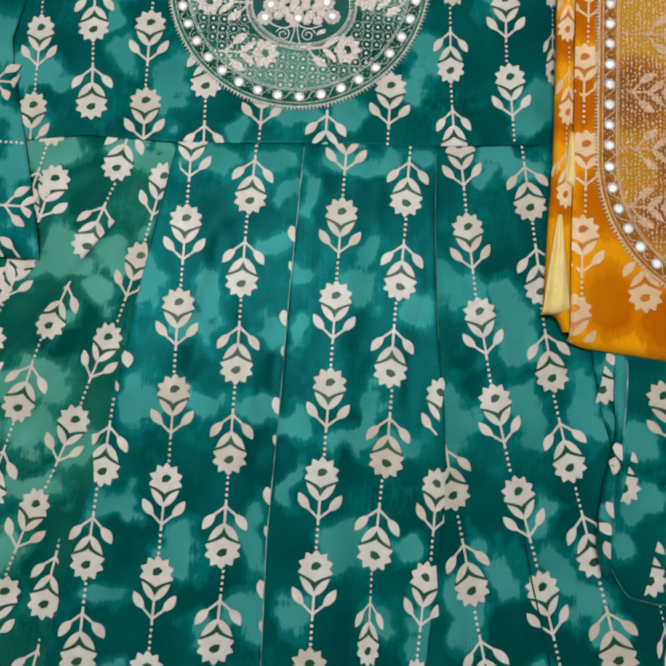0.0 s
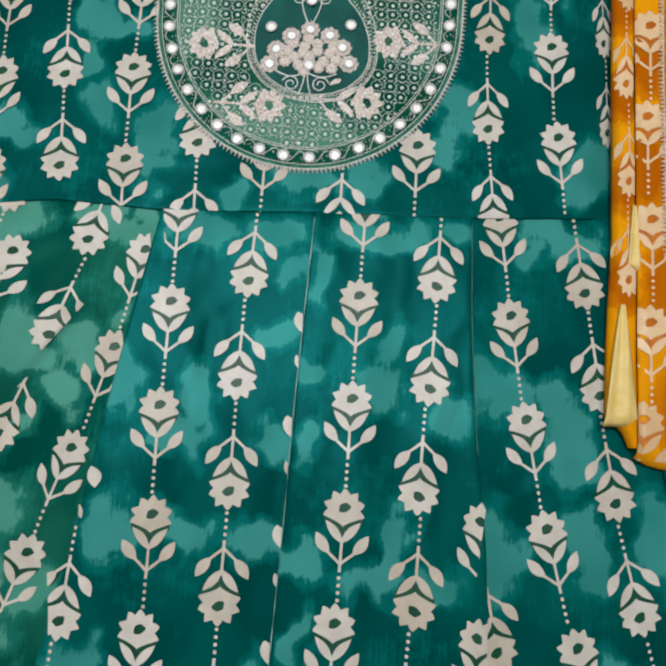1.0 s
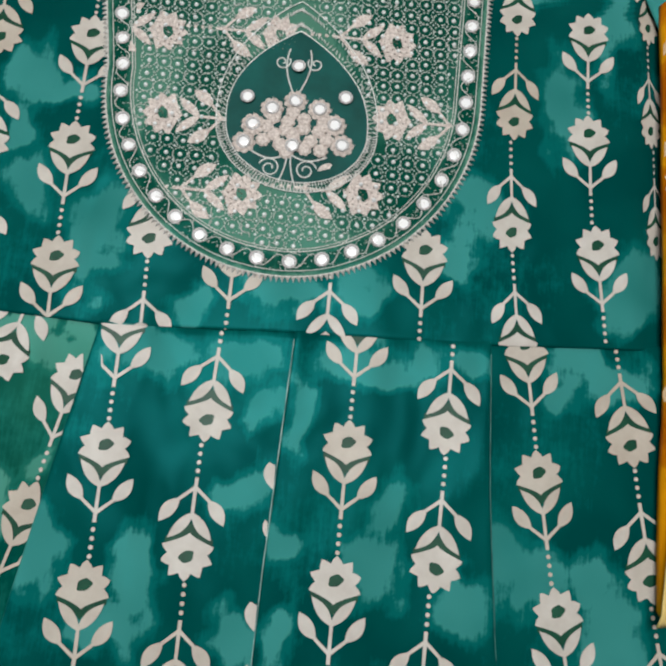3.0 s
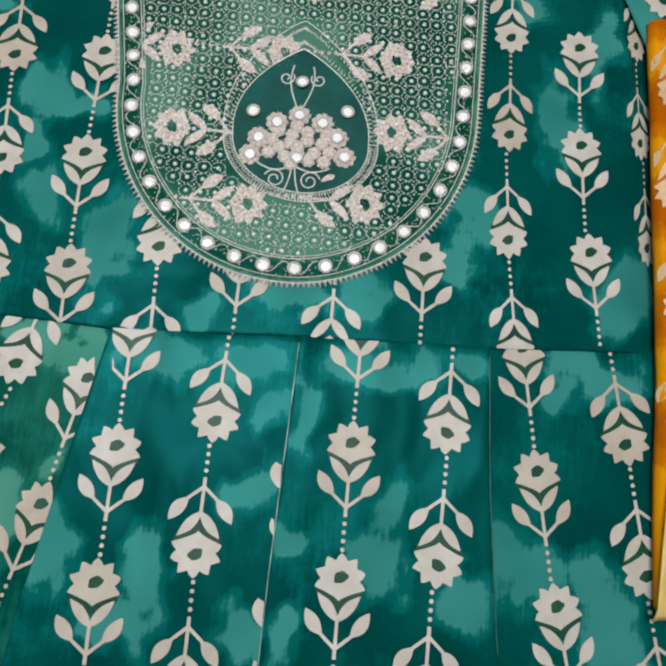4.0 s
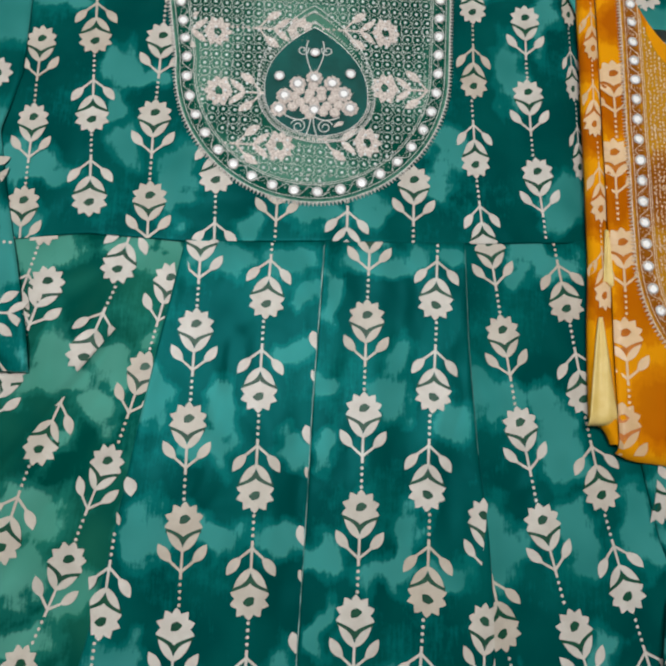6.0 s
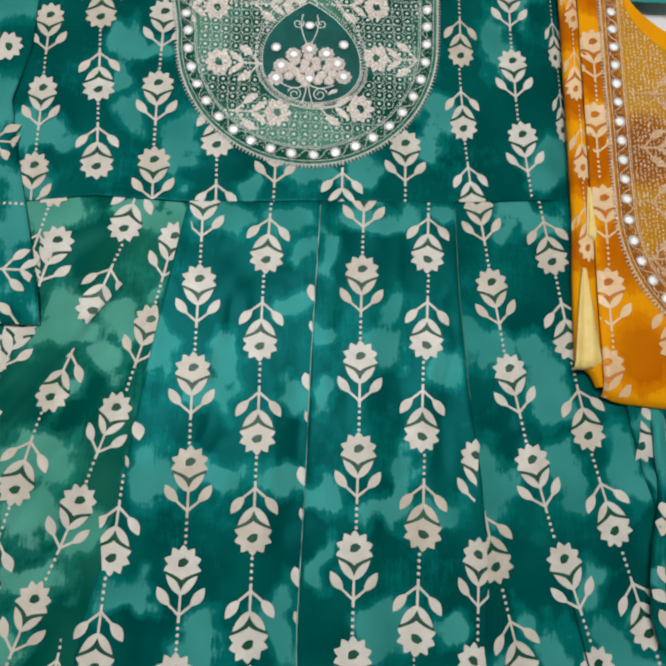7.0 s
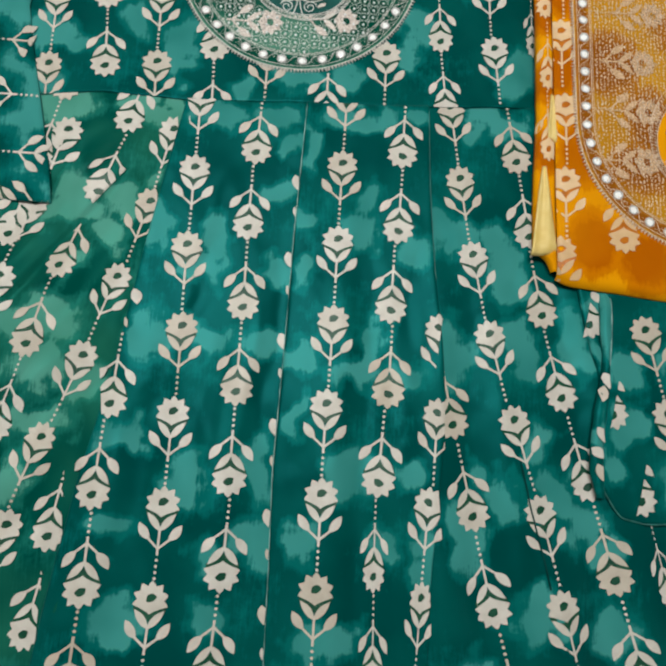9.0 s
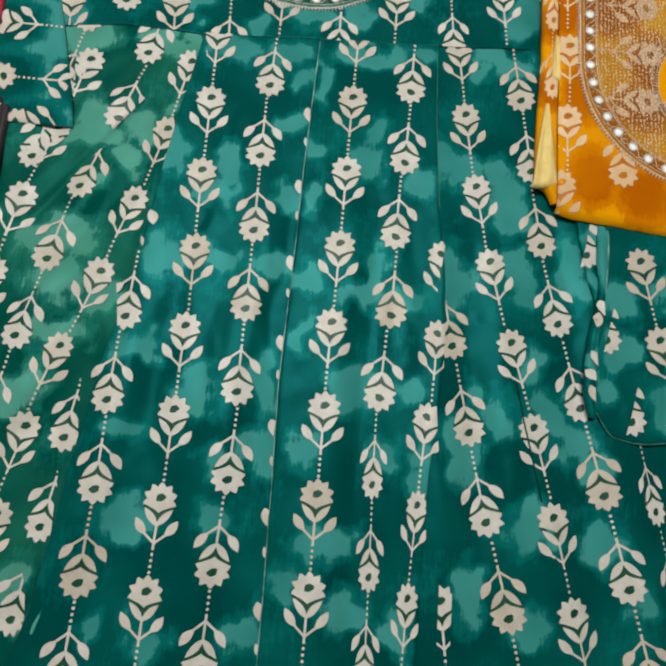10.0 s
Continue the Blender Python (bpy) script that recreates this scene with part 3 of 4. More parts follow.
for shape, x, y in ((LEAF_BIT, -0.1790, -0.144), (SMALL_BIT, -0.1845, -0.168)):
    print_twig((x, y), 8, CREAM, front_panel, h_front, 1.0, cuts=[line_cut(PLEAT_A, y, -1)], shapes=shape, name="printed_leaf", lift=0.0010)

BODICE_COLUMNS = [
    (1, [(-0.2960, 0.260), (-0.2925, 0.163), (-0.2904, 0.084), (-0.2880, 0.04)], 0.238, 3, 0.9),
    (-1, [(-0.2500, 0.260), (-0.2431, 0.168), (-0.2368, 0.096), (-0.232, 0.04)], 0.315, 4, 1.0),
    (1, [(-0.1900, 0.260), (-0.1897, 0.174), (-0.1870, 0.099), (-0.184, 0.04)], 0.325, 4, 1.0),
    (-1, [(-0.1400, 0.260), (-0.1321, 0.110), (-0.129, 0.04)], 0.112, 2, 1.0),
    (1, [(-0.080, 0.260), (-0.0790, 0.130), (-0.0795, 0.06)], 0.1160, 1, 1.0),
    (-1, [(-0.020, 0.260), (-0.0190, 0.130), (-0.0190, 0.03)], 0.052, 1, 1.0),
    (1, [(0.0380, 0.260), (0.0377, 0.1225), (0.0377, 0.04)], 0.1225, 1, 1.0),
    (-1, [(0.0900, 0.360), (0.0907, 0.217), (0.0919, 0.1345), (0.1000, 0.05)], 0.2930, 4, 0.85),
    (1, [(0.1380, 0.360), (0.1398, 0.2135), (0.1466, 0.1324), (0.155, 0.05)], 0.2900, 3, 0.95),
    (-1, [(0.1800, 0.360), (0.1831, 0.222), (0.1861, 0.165), (0.188, 0.05)], 0.2985, 3, 0.5),
]
spots = [(c, spine_spots(*c[1:4])) for c in BODICE_COLUMNS]
bodice = sheet("bodice", lambda y: -0.345 + 0.05 * step(0.20, 0.40, y), lambda y: 0.243 + 0.05 * step(0.285, 0.315, y), 0.04, 0.46, h_bodice, GREEN, dress, [], yb=seam_y, pale=LIGHT_BODICE)
for (up, _, _, _, width), some in spots:
    for x, y, turn in some:
        print_twig((x, y), turn + (0 if up > 0 else 180), CREAM, bodice, h_bodice, width, cuts=[seam_cut(x, False)])

# sleeves: one folded in beside the waist, one laid down along the skirt
SLEEVE_EDGE = [(-0.3085, 0.300), (-0.3060, 0.202), (-0.3176, 0.147), (-0.3054, 0.096), (-0.2921, 0.047), (-0.2733, -0.024), (-0.2664, -0.0595), (-0.2640, -0.10)]


def h_sleeve(x, y):
    gap = max(0.0, along(SLEEVE_EDGE, y) - x)
    low = max(0.0, y + 0.0605)
    return 0.0042 + 0.0008 * noise.noise((x * 30, y * 24, 9.0)) - 0.0024 * math.exp(-gap / 0.0016) - 0.002 * math.exp(-low / 0.0015)


# twigs on the folded sleeve: y, x of the flower, way it points
ROWS_ACROSS = [(-0.0135, -0.2640, -90), (-0.0135, -0.3406, -90), (0.0460, -0.3560, 90), (0.1040, -0.2880, -90), (0.1040, -0.3646, -90), (0.1997, -0.3264, -90), (-0.0610, -0.3210, 90)]
sleeve = sheet("sleeve", lambda y: -0.47, lambda y: along(SLEEVE_EDGE, y), -0.0605, 0.30, h_sleeve, GREEN, dress,
               [(x + (0.004 if a < 0 else 0.01), y, 0.034, 0.026) for y, x, a in ROWS_ACROSS])
for y, x, a in ROWS_ACROSS:
    print_twig((x, y), a, CREAM, sleeve, h_sleeve, 1.0, cuts=[line_cut(SLEEVE_EDGE, y, 1), ((x, -0.0600), (0, -1))])
tagged(sleeve, "folded green sleeve with sideways flower print")

LONG_EDGE = [(0.2490, -0.020), (0.2490, -0.163), (0.2440, -0.193), (0.2400, -0.218), (0.2345, -0.246), (0.2320, -0.278), (0.2345, -0.320)]


def long_hem(x):
    return -0.3140 - 0.004 * step(0.25, 0.28, x) + 0.034 * (1 - step(0.229, 0.258, x)) + 0.006 * step(0.28, 0.33, x)


def h_long(x, y):
    gap = max(0.0, x - along(LONG_EDGE, y))
    low = max(0.0, y - long_hem(x))
    crease = x - (0.2464 + (y + 0.237) * -0.343)
    z = 0.0062 + 0.0009 * noise.noise((x * 40, y * 24, 4.0)) - 0.0025 * math.exp(-gap / 0.002) - 0.0025 * math.exp(-low / 0.0016)
    return z + 0.0016 * step(-0.0006, 0.0012, crease) * step(0.08, 0.05, abs(y + 0.27)) * math.exp(-max(0, crease) / 0.02)


LONG_COLUMNS = [(1, [(0.268, -0.080), (0.2828, -0.1468), (0.2982, -0.2164), (0.32, -0.31)], -0.1468, 3, 1.0),
                (1, [(0.3300, -0.080), (0.352, -0.20), (0.37, -0.31)], -0.120, 3, 1.0)]
spots = [(c, spine_spots(*c[1:4])) for c in LONG_COLUMNS]
long_sleeve = sheet("sleeve", lambda y: along(LONG_EDGE, y), lambda y: 0.42, -0.318, -0.03, h_long, GREEN, dress,
                    [], yb=long_hem, label="green sleeve lying along the skirt",
                    pale=[(0.262, -0.188, 0.016, 0.020), (0.268, -0.238, 0.014, 0.016), (0.248, -0.270, 0.010, 0.022), (0.306, -0.175, 0.014, 0.020), (0.300, -0.285, 0.016, 0.020), (0.340, -0.230, 0.016, 0.022)])
for (up, _, _, _, width), some in spots:
    for x, y, turn in some:
        print_twig((x, y), turn + (0 if up > 0 else 180), CREAM, long_sleeve, h_long, width, cuts=[line_cut(LONG_EDGE, y, -1), ((x, long_hem(x)), (0, -1))])

# twigs half hidden by the creases of that sleeve
SLEEVE_CREASE = [(0.2440, -0.185), (0.2480, -0.220), (0.2590, -0.256), (0.2740, -0.312), (0.2760, -0.330)]
for x, y in ((0.2497, -0.2265), (0.2715, -0.2990)):
    print_twig((x, y), 196, CREAM, long_sleeve, h_long, 0.95, cuts=[line_cut([(a - 0.0005, b) for a, b in SLEEVE_CREASE], y, -1), ((x, long_hem(x)), (0, -1))])

# the shoulder of the second sleeve, sewn on at the armhole
ARMHOLE = [(0.1180, 0.460), (0.1730, 0.333), (0.1876, 0.295), (0.1930, 0.270), (0.1950, 0.240)]


def h_shoulder(x, y):
    gap = max(0.0, x - along(ARMHOLE, y))
    return 0.0040 + 0.0008 * noise.noise((x * 30, y * 30, 8.0)) - 0.0022 * math.exp(-gap / 0.0012)


shoulder = sheet("sleeve", lambda y: along(ARMHOLE, y), lambda y: 0.31, 0.285, 0.46, h_shoulder, GREEN, dress, [(0.215, 0.40, 0.03, 0.03), (0.27, 0.33, 0.02, 0.02)], label="green sleeve head at the armhole")
for x, y, a in ((0.1990, 0.335, 60), (0.2420, 0.372, 60), (0.255, 0.318, 240)):
    print_twig((x, y), a, CREAM, shoulder, h_shoulder, 1.0, cuts=[line_cut(ARMHOLE, y, -1), ((x, 0.286), (0, -1))])

# the inner fold of cloth that shows beside the long sleeve, and the facing turned out over it
FOLD_L = [(0.2200, -0.085), (0.2230, -0.113), (0.2290, -0.147), (0.2340, -0.170), (0.2395, -0.188), (0.2405, -0.200)]
FACING_L = [(0.2425, -0.085), (0.2412, -0.153), (0.2430, -0.170), (0.2402, -0.195), (0.2332, -0.222), (0.2290, -0.253), (0.2275, -0.275), (0.2330, -0.298)]
FACING_R = [(0.2535, -0.085), (0.2520, -0.150), (0.2492, -0.179), (0.2470, -0.208), (0.2440, -0.228), (0.2400, -0.250), (0.2390, -0.275), (0.2400, -0.298)]


def h_fold(x, y):
    return 0.0040 - 0.0022 * math.exp(-max(0.0, x - along(FOLD_L, y)) / 0.0012) + 0.0008 * math.sin((x - along(FOLD_L, y)) * 300 + 0.8)


def h_facing(x, y):
    a, b = along(FACING_L, y), along(FACING_R, y)
    q = (x - a) / max(0.001, b - a)
    return 0.0068 + 0.0026 * math.sin(math.pi * min(1.0, max(0.0, 0.1 + 0.75 * q))) - 0.002 * math.exp(-max(0.0, x - a) / 0.0010) - 0.006 * step(-0.130, -0.108, y)


fold = sheet("sleeve_fold", lambda y: along(FOLD_L, y), lambda y: max(along(FOLD_L, y) + 0.001, along(FACING_L, y) + 0.002), -0.198, -0.085, h_fold, GREEN, dress, [], cell=0.002,
             label="inner fold of green cloth", pale=[(0.236, -0.115, 0.008, 0.02), (0.238, -0.17, 0.006, 0.012)])
print_twig((0.2325, -0.1450), 192, CREAM, fold, h_fold, 0.9, cuts=[line_cut([(a + 0.001, b) for a, b in FOLD_L], -0.145, -1), line_cut([(a + 0.0006, b) for a, b in FACING_L], -0.145, 1)])
facing = sheet("sleeve_facing", lambda y: along(FACING_L, y), lambda y: along(FACING_R, y), -0.298, -0.085, h_facing, GREEN, dress, [], cell=0.0018,
               label="pale facing turned out along the sleeve", pale=[(0.248, -0.125, 0.012, 0.045), (0.241, -0.245, 0.006, 0.018)])
for x, y, a in ((0.2440, -0.1960, 10), (0.2395, -0.2080, -20), (0.2375, -0.2440, 20), (0.2335, -0.2600, 50), (0.2350, -0.2760, 10)):
    print_twig((x, y), a, CREAM, facing, h_facing, 0.9, cuts=[line_cut([(p + 0.0008, q) for p, q in FACING_L], y, -1), line_cut([(p - 0.0008, q) for p, q in FACING_R], y, 1)],
               shapes=LEAF_BIT, name="printed_leaf", lift=0.0018)
bm = bmesh.new()
cord(bm, [(along(FACING_R, y) - 0.0004, y, h_facing(along(FACING_R, y), y) + 0.0004) for y in (-0.09 - 0.004 * k for k in range(24))], 0.0006)
part("facing_edge", bm, EDGE, facing, "pale pressed edge of the facing")
bm = bmesh.new()
cord(bm, [(x, long_hem(x) + 0.0004, h_long(x, long_hem(x)) + 0.0008) for x in (0.2345 + 0.003 * k for k in range(32))], 0.0009)
part("hem_piping", bm, PIPING, long_sleeve, "thin pale hem piping")


# ---- embroidery ----
def dome(bm, x, y, z, r, high, n=7):
    rim = [bm.verts.new((x + r * math.cos(2 * math.pi * i / n), y + r * math.sin(2 * math.pi * i / n), z)) for i in range(n)]
    mid = [bm.verts.new((x + 0.6 * r * math.cos(2 * math.pi * i / n), y + 0.6 * r * math.sin(2 * math.pi * i / n), z + 0.8 * high)) for i in range(n)]
    for i in range(n):
        bm.faces.new((rim[i], rim[(i + 1) % n], mid[(i + 1) % n], mid[i]))
    bm.faces.new(mid)


def stitch(bm, x, y, z, angle, long, wide, high):
    """One raised stitch."""
    c, s = math.cos(angle), math.sin(angle)
    ring = [bm.verts.new((x + a * c - b * s, y + a * s + b * c, z)) for a, b in ((-long, 0), (0, -wide), (long, 0), (0, wide))]
    top = bm.verts.new((x, y, z + high))
    for i in range(4):
        bm.faces.new((ring[i], ring[(i + 1) % 4], top))


def scallop(bm, x, y, z, r, lobes, high, turn=0.0):
    """A silk rosette with a lobed rim, raised in its middle."""
    n = lobes * 4
    rim, mid = [], []
    for i in range(n):
        a = 2 * math.pi * i / n + turn
        q = r * (0.84 + 0.16 * abs(math.cos(lobes * (a - turn) / 2)))
        rim.append(bm.verts.new((x + q * math.cos(a), y + q * math.sin(a), z)))
        mid.append(bm.verts.new((x + 0.75 * q * math.cos(a), y + 0.75 * q * math.sin(a), z + high)))
    for i in range(n):
        bm.faces.new((rim[i], rim[(i + 1) % n], mid[(i + 1) % n], mid[i]))
    bm.faces.new(mid)


def tri_build(name, bm, mat, parent, label="", kind=""):
    ob = part(name, bm, mat, parent, label, smooth=False)
    if kind:
        tagged(ob, kind=kind)
    return ob


MIRROR_MESH = {}


def mirror(x, y, z, r, parent, thread):
    """A round mirror sewn on with a ring of thread."""
    key = (round(r, 5), thread.name)
    if key not in MIRROR_MESH:
        bm = bmesh.new()
        dome(bm, 0, 0, 0.0004, r * 0.90, 0.0003, 12)
        for f in bm.faces:
            f.material_index = 0
        n = len(bm.faces)
        cord(bm, [(r * 1.12 * math.cos(a), r * 1.12 * math.sin(a), 0.0006) for a in (2 * math.pi * i / 14 for i in range(14))], r * 0.24, 5, True)
        bm.faces.ensure_lookup_table()
        for f in bm.faces[n:]:
            f.material_index = 1
        mesh = bpy.data.meshes.new("mirror")
        bm.to_mesh(mesh)
        bm.free()
        mesh.polygons.foreach_set("use_smooth", [True] * len(mesh.polygons))
        mesh.materials.append(MIRROR)
        mesh.materials.append(thread)
        MIRROR_MESH[key] = mesh
    ob = new("mirror", MIRROR_MESH[key])
    r2 = random.Random(int(x * 90000) + int(y * 7000))
    ob.parent = parent
    ob.matrix_local = Matrix.Translation((x, y, z)) @ Euler((r2.uniform(-0.12, 0.12), r2.uniform(-0.12, 0.12), 0)).to_matrix().to_4x4()
    return ob


def build_yoke(cx0, y0, skew, top, height, cloth, thread, silk, parent, flowers, print_mat, label, limit=None, widen=0.10, columns=False):
    """The bib of a dress: a U of netted embroidery with a mirror border and a drop with a lotus in its middle.
    cx0, y0: the middle of its arc; flowers: twigs of the print that show through the net (dx, dy, turn)."""
    A, B = 0.1220, 0.1300

    limit = limit or (lambda x: top)

    def surface(x, y):
        return height(x, y) + 0.0014

    def centre(y):
        return cx0 - skew * max(0.0, y - y0)

    def outline(inset, pace=0.004, up=top):
        """Points along the U, from its left top round to its right top."""
        a, b, out = A - inset, B - inset, []
        n = int((up - y0) / pace)
        for k in range(n, 0, -1):
            y = y0 + (up - y0) * k / n
            out.append((centre(y) - a - widen * (y - y0), y))
        m = int(math.pi * a / pace)
        for k in range(m + 1):
            t = math.pi + math.pi * k / m
            y = y0 + b * math.sin(t)
            out.append((centre(y) + a * math.cos(t), y))
        for k in range(1, n + 1):
            y = y0 + (up - y0) * k / n
            out.append((centre(y) + a + widen * (y - y0), y))
        return [(x, y) for x, y in out if y < limit(x) - 0.001]

    def half(y, inset=0.0):
        a, b = A - inset, B - inset
        if y >= y0:
            return a + widen * (y - y0)
        return a * math.sqrt(max(0.0, 1 - ((y0 - y) / b) ** 2))

    flowers = [(cx0 - skew * dy + dx, y0 + dy, turn) for dx, dy, turn in flowers]
    flowers = [(x, y, turn) for x, y, turn in flowers if y + 0.03 < limit(x)]
    low = y0 - B
    base = sheet("yoke", lambda y: centre(y) - half(y), lambda y: centre(y) + half(y), low + 0.0004, top, surface, cloth, parent,
                 [(cx0 + dx, y0 + dy, rx, ry) for dx, dy, rx, ry in ((-0.09, 0.06, 0.03, 0.03), (0.07, 0.05, 0.035, 0.06), (-0.06, -0.05, 0.03, 0.022), (0.06, -0.06, 0.04, 0.03), (0.02, 0.10, 0.05, 0.03), (-0.05, 0.0, 0.02, 0.03))]
                 + [(x, y, 0.0060, 0.0060) for x, y in outline(0.009, 0.010)],
                 cell=0.005, label=label, crop=lambda x: limit(x) - 0.0015)

    def on(points, lift):
        return [(x, y, surface(x, y) + lift) for x, y in points]

    # border threads, mirrors and pointed lace
    bm = bmesh.new()
    for inset, radius in ((0.0003, 0.0005), (0.0040, 0.00032), (0.0163, 0.00042), (0.0180, 0.00030)):
        cord(bm, on(outline(inset), 0.0005), radius)
    wave = outline(0.0102, 0.002)
    wavy = []
    for k in range(1, len(wave) - 1):
        (xa, ya), (xb, yb) = wave[k - 1], wave[k + 1]
        n = Vector((ya - yb, xb - xa)).normalized()
        s = 0.0042 * math.sin(k * 0.002 / 0.0205 * 2 * math.pi)
        wavy.append((wave[k][0] + n.x * s, wave[k][1] + n.y * s))
    cord(bm, on(wavy, 0.0005), 0.00035, 4)
    rb = random.Random(21)
    for x, y in outline(0.0100, 0.0010):
        x, y = x + rb.uniform(-0.0055, 0.0055), y + rb.uniform(-0.0055, 0.0055)
        stitch(bm, x, y, surface(x, y) + 0.0002, rb.uniform(0, 3.1), rb.uniform(0.0006, 0.0014), 0.0004, 0.0007)
    tri_build("border_cord", bm, NET_THREAD if thread is SILVER else thread, base, "twisted metallic border cord")
    bm = bmesh.new()
    lace = outline(-0.0010, 0.0034)
    for k in range(1, len(lace) - 1):
        (xa, ya), (xb, yb) = lace[k - 1], lace[k + 1]
        x, y = lace[k]
        d = Vector((xb - xa, yb - ya)).normalized()
        n = Vector((d.y, -d.x))
        ring = [bm.verts.new((x + d.x * p + n.x * q, y + d.y * p + n.y * q, height(x, y) + h)) for p, q, h in ((-0.0014, -0.0010, 0.0018), (0.0014, -0.0010, 0.0018), (0.0003, 0.0026, 0.0010))]
        tip = bm.verts.new((x, y, height(x, y) + 0.0030))
        for i in range(3):
            bm.faces.new((ring[i], ring[(i + 1) % 3], tip))
    tri_build("pointed_lace", bm, NET_THREAD if thread is SILVER else thread, base, "pointed metallic lace edging")
    # mirrors, from the foot of the arc up both sides
    track = outline(0.0100, 0.001)
    foot = min(range(len(track)), key=lambda k: track[k][1]) + (9 if skew else 0)
    for way in (1, -1):
        run, want, k = 0.0, (0.0 if way > 0 else 0.0192), foot
        while 0 <= k + way < len(track) and 0 <= k < len(track):
            if run >= want:
                want += 0.0192
                mirror(*track[k], surface(*track[k]), 0.0036, base, WHITE_THREAD)
            run += math.dist(track[k], track[k + way])
            k += way

    # the drop: an ogee with a pointed top
    dcx, dcy = cx0 + 0.03 * skew + 0.0015, y0 - 0.030

    def drop_outline(grow, n=72):
        out = []
        for k in range(n):
            a = 2 * math.pi * k / n - math.pi / 2
            c, s = math.cos(a), math.sin(a)
            x = (0.0445 + grow) * c * (1.0 if s < 0 else (1 - s) ** 0.42 * (1 + 0.55 * s))
            y = (0.0370 + grow) * s if s < 0 else (0.066 + 3.6 * grow) * s
            out.append((dcx + x - 0.06 * y, dcy + y))
        return out

    def in_drop(x, y, grow=0.010):
        px, py = x - dcx + 0.06 * (y - dcy), y - dcy
        if py < 0:
            return (px / (0.0445 + grow)) ** 2 + (py / (0.037 + grow)) ** 2 < 1
        return abs(px) < (0.0445 + grow) * max(0.0, 1 - py / (0.068 + 2.6 * grow)) ** 0.62

    bm = bmesh.new()
    rim = [bm.verts.new((x, y, surface(x, y) + 0.0010)) for x, y in drop_outline(0.0008)]
    mid = bm.verts.new((dcx, dcy, surface(dcx, dcy) + 0.0010))
    for i in range(len(rim)):
        bm.faces.new((rim[i], rim[(i + 1) % len(rim)], mid))
    drop = part("drop_panel", bm, DROP if thread is SILVER else ORANGE, base, "plain satin drop inside the embroidery")
    bm = bmesh.new()
    for grow, radius in ((0.0010, 0.0004), (0.0072, 0.0004)):
        cord(bm, on(drop_outline(grow), 0.0010), radius, 5, True)
    r = random.Random(5)
    for ring_at in (0.0025, 0.0056):
        ring = drop_outline(ring_at, 150)
        for k, (x, y) in enumerate(ring):
            a = math.atan2(y - dcy, x - dcx)
            stitch(bm, x, y, surface(x, y) + 0.0006, a + r.uniform(-0.6, 0.6), r.uniform(0.0012, 0.0026), 0.0007, 0.0011)
    tri_build("drop_border", bm, thread, base, "stitched metallic border of the drop")

    # lotus of silk rosettes and mirrors
    lx, ly = dcx - 0.0030, dcy - 0.0040
    lotus = [(-0.014, 0.0155), (0.0005, 0.022), (0.0165, 0.0175), (-0.025, 0.003), (0.027, 0.0075), (-0.0295, -0.0100), (0.033, -0.0060)]
    heart = [(0.001 + 0.0062 * math.sqrt(k) * math.cos(2.4 * k), -0.001 + 0.0034 * math.sqrt(k) * math.sin(2.4 * k)) for k in range(20)]
    for n, (x, y) in enumerate(lotus + heart):
        big = n < len(lotus)
        bm = bmesh.new()
        px, py = lx + x, ly + y
        scallop(bm, px, py, surface(px, py) + (0.0014 if big else 0.0012 + 0.00002 * n), 0.0078 if big else 0.0050, 9 if big else 8, 0.0008, 2.1 * n)
        for k in range(22 if big else 8):
            a, q = 2.4 * k, (0.0016 if big else 0.0013) * math.sqrt(k + 3)
            stitch(bm, px + q * math.cos(a), py + q * math.sin(a), surface(px, py) + 0.0021, a, 0.0009, 0.0003, 0.0006)
        tri_build("lotus_petal", bm, silk, base)
    for x, y in lotus + [(-0.0305, 0.0215), (0.0325, 0.0275), (0.0, 0.047), (0.0015, -0.0095)]:
        mirror(lx + x, ly + y, surface(lx + x, ly + y) + 0.0020, 0.0035, base, WHITE_THREAD)
    def scroll(points, radius):
        bm = bmesh.new()
        cord(bm, on(points, 0.0013), radius, 4)
        tri_build("scroll", bm, thread, base, "curling metallic thread")

    for side in (-1, 1):
        for ox, oy, r0, r1, turns, start in ((0.0115, -0.0255, 0.0070, 0.0018, 1.5, 0.3), (0.011, 0.050, 0.0055, 0.0010, 1.3, 2.6)):
            curl = []
            for k in range(26):
                q = k / 25
                a = start + turns * 2 * math.pi * q
                rr = r0 + (r1 - r0) * q
                curl.append((lx + side * (ox + rr * math.cos(a)), ly + oy + rr * math.sin(a)))
            scroll(curl, 0.0005)
        scroll([(lx + side * (0.001 + 0.007 * math.sin(q * 2.2)), ly + 0.026 + 0.034 * q) for q in (k / 12 for k in range(13))], 0.0005)
        scroll([(lx + side * 0.024 * q, ly - 0.0150 - 0.004 * math.sin(q * 3.1)) for q in (k / 12 for k in range(13))], 0.0006)
        scroll([(lx + side * (0.0012 + 0.004 * q * q), ly - 0.016 - 0.019 * q) for q in (k / 8 for k in range(9))], 0.0005)

    # net of beaded rings
    r = random.Random(11)
    bm, beads = bmesh.new(), bmesh.new()
    for k in range(420):
        y = r.uniform(low + 0.020, top)
        x = centre(y) + r.uniform(-1, 1) * max(0.0, half(y, 0.020))
        if y < limit(x) - 0.004 and not in_drop(x, y, 0.009):
            stitch(bm, x, y, surface(x, y) + 0.0006, r.choice((0.0, 1.57)) + r.uniform(-0.3, 0.3), r.uniform(0.0010, 0.0022), 0.0005, 0.0009)
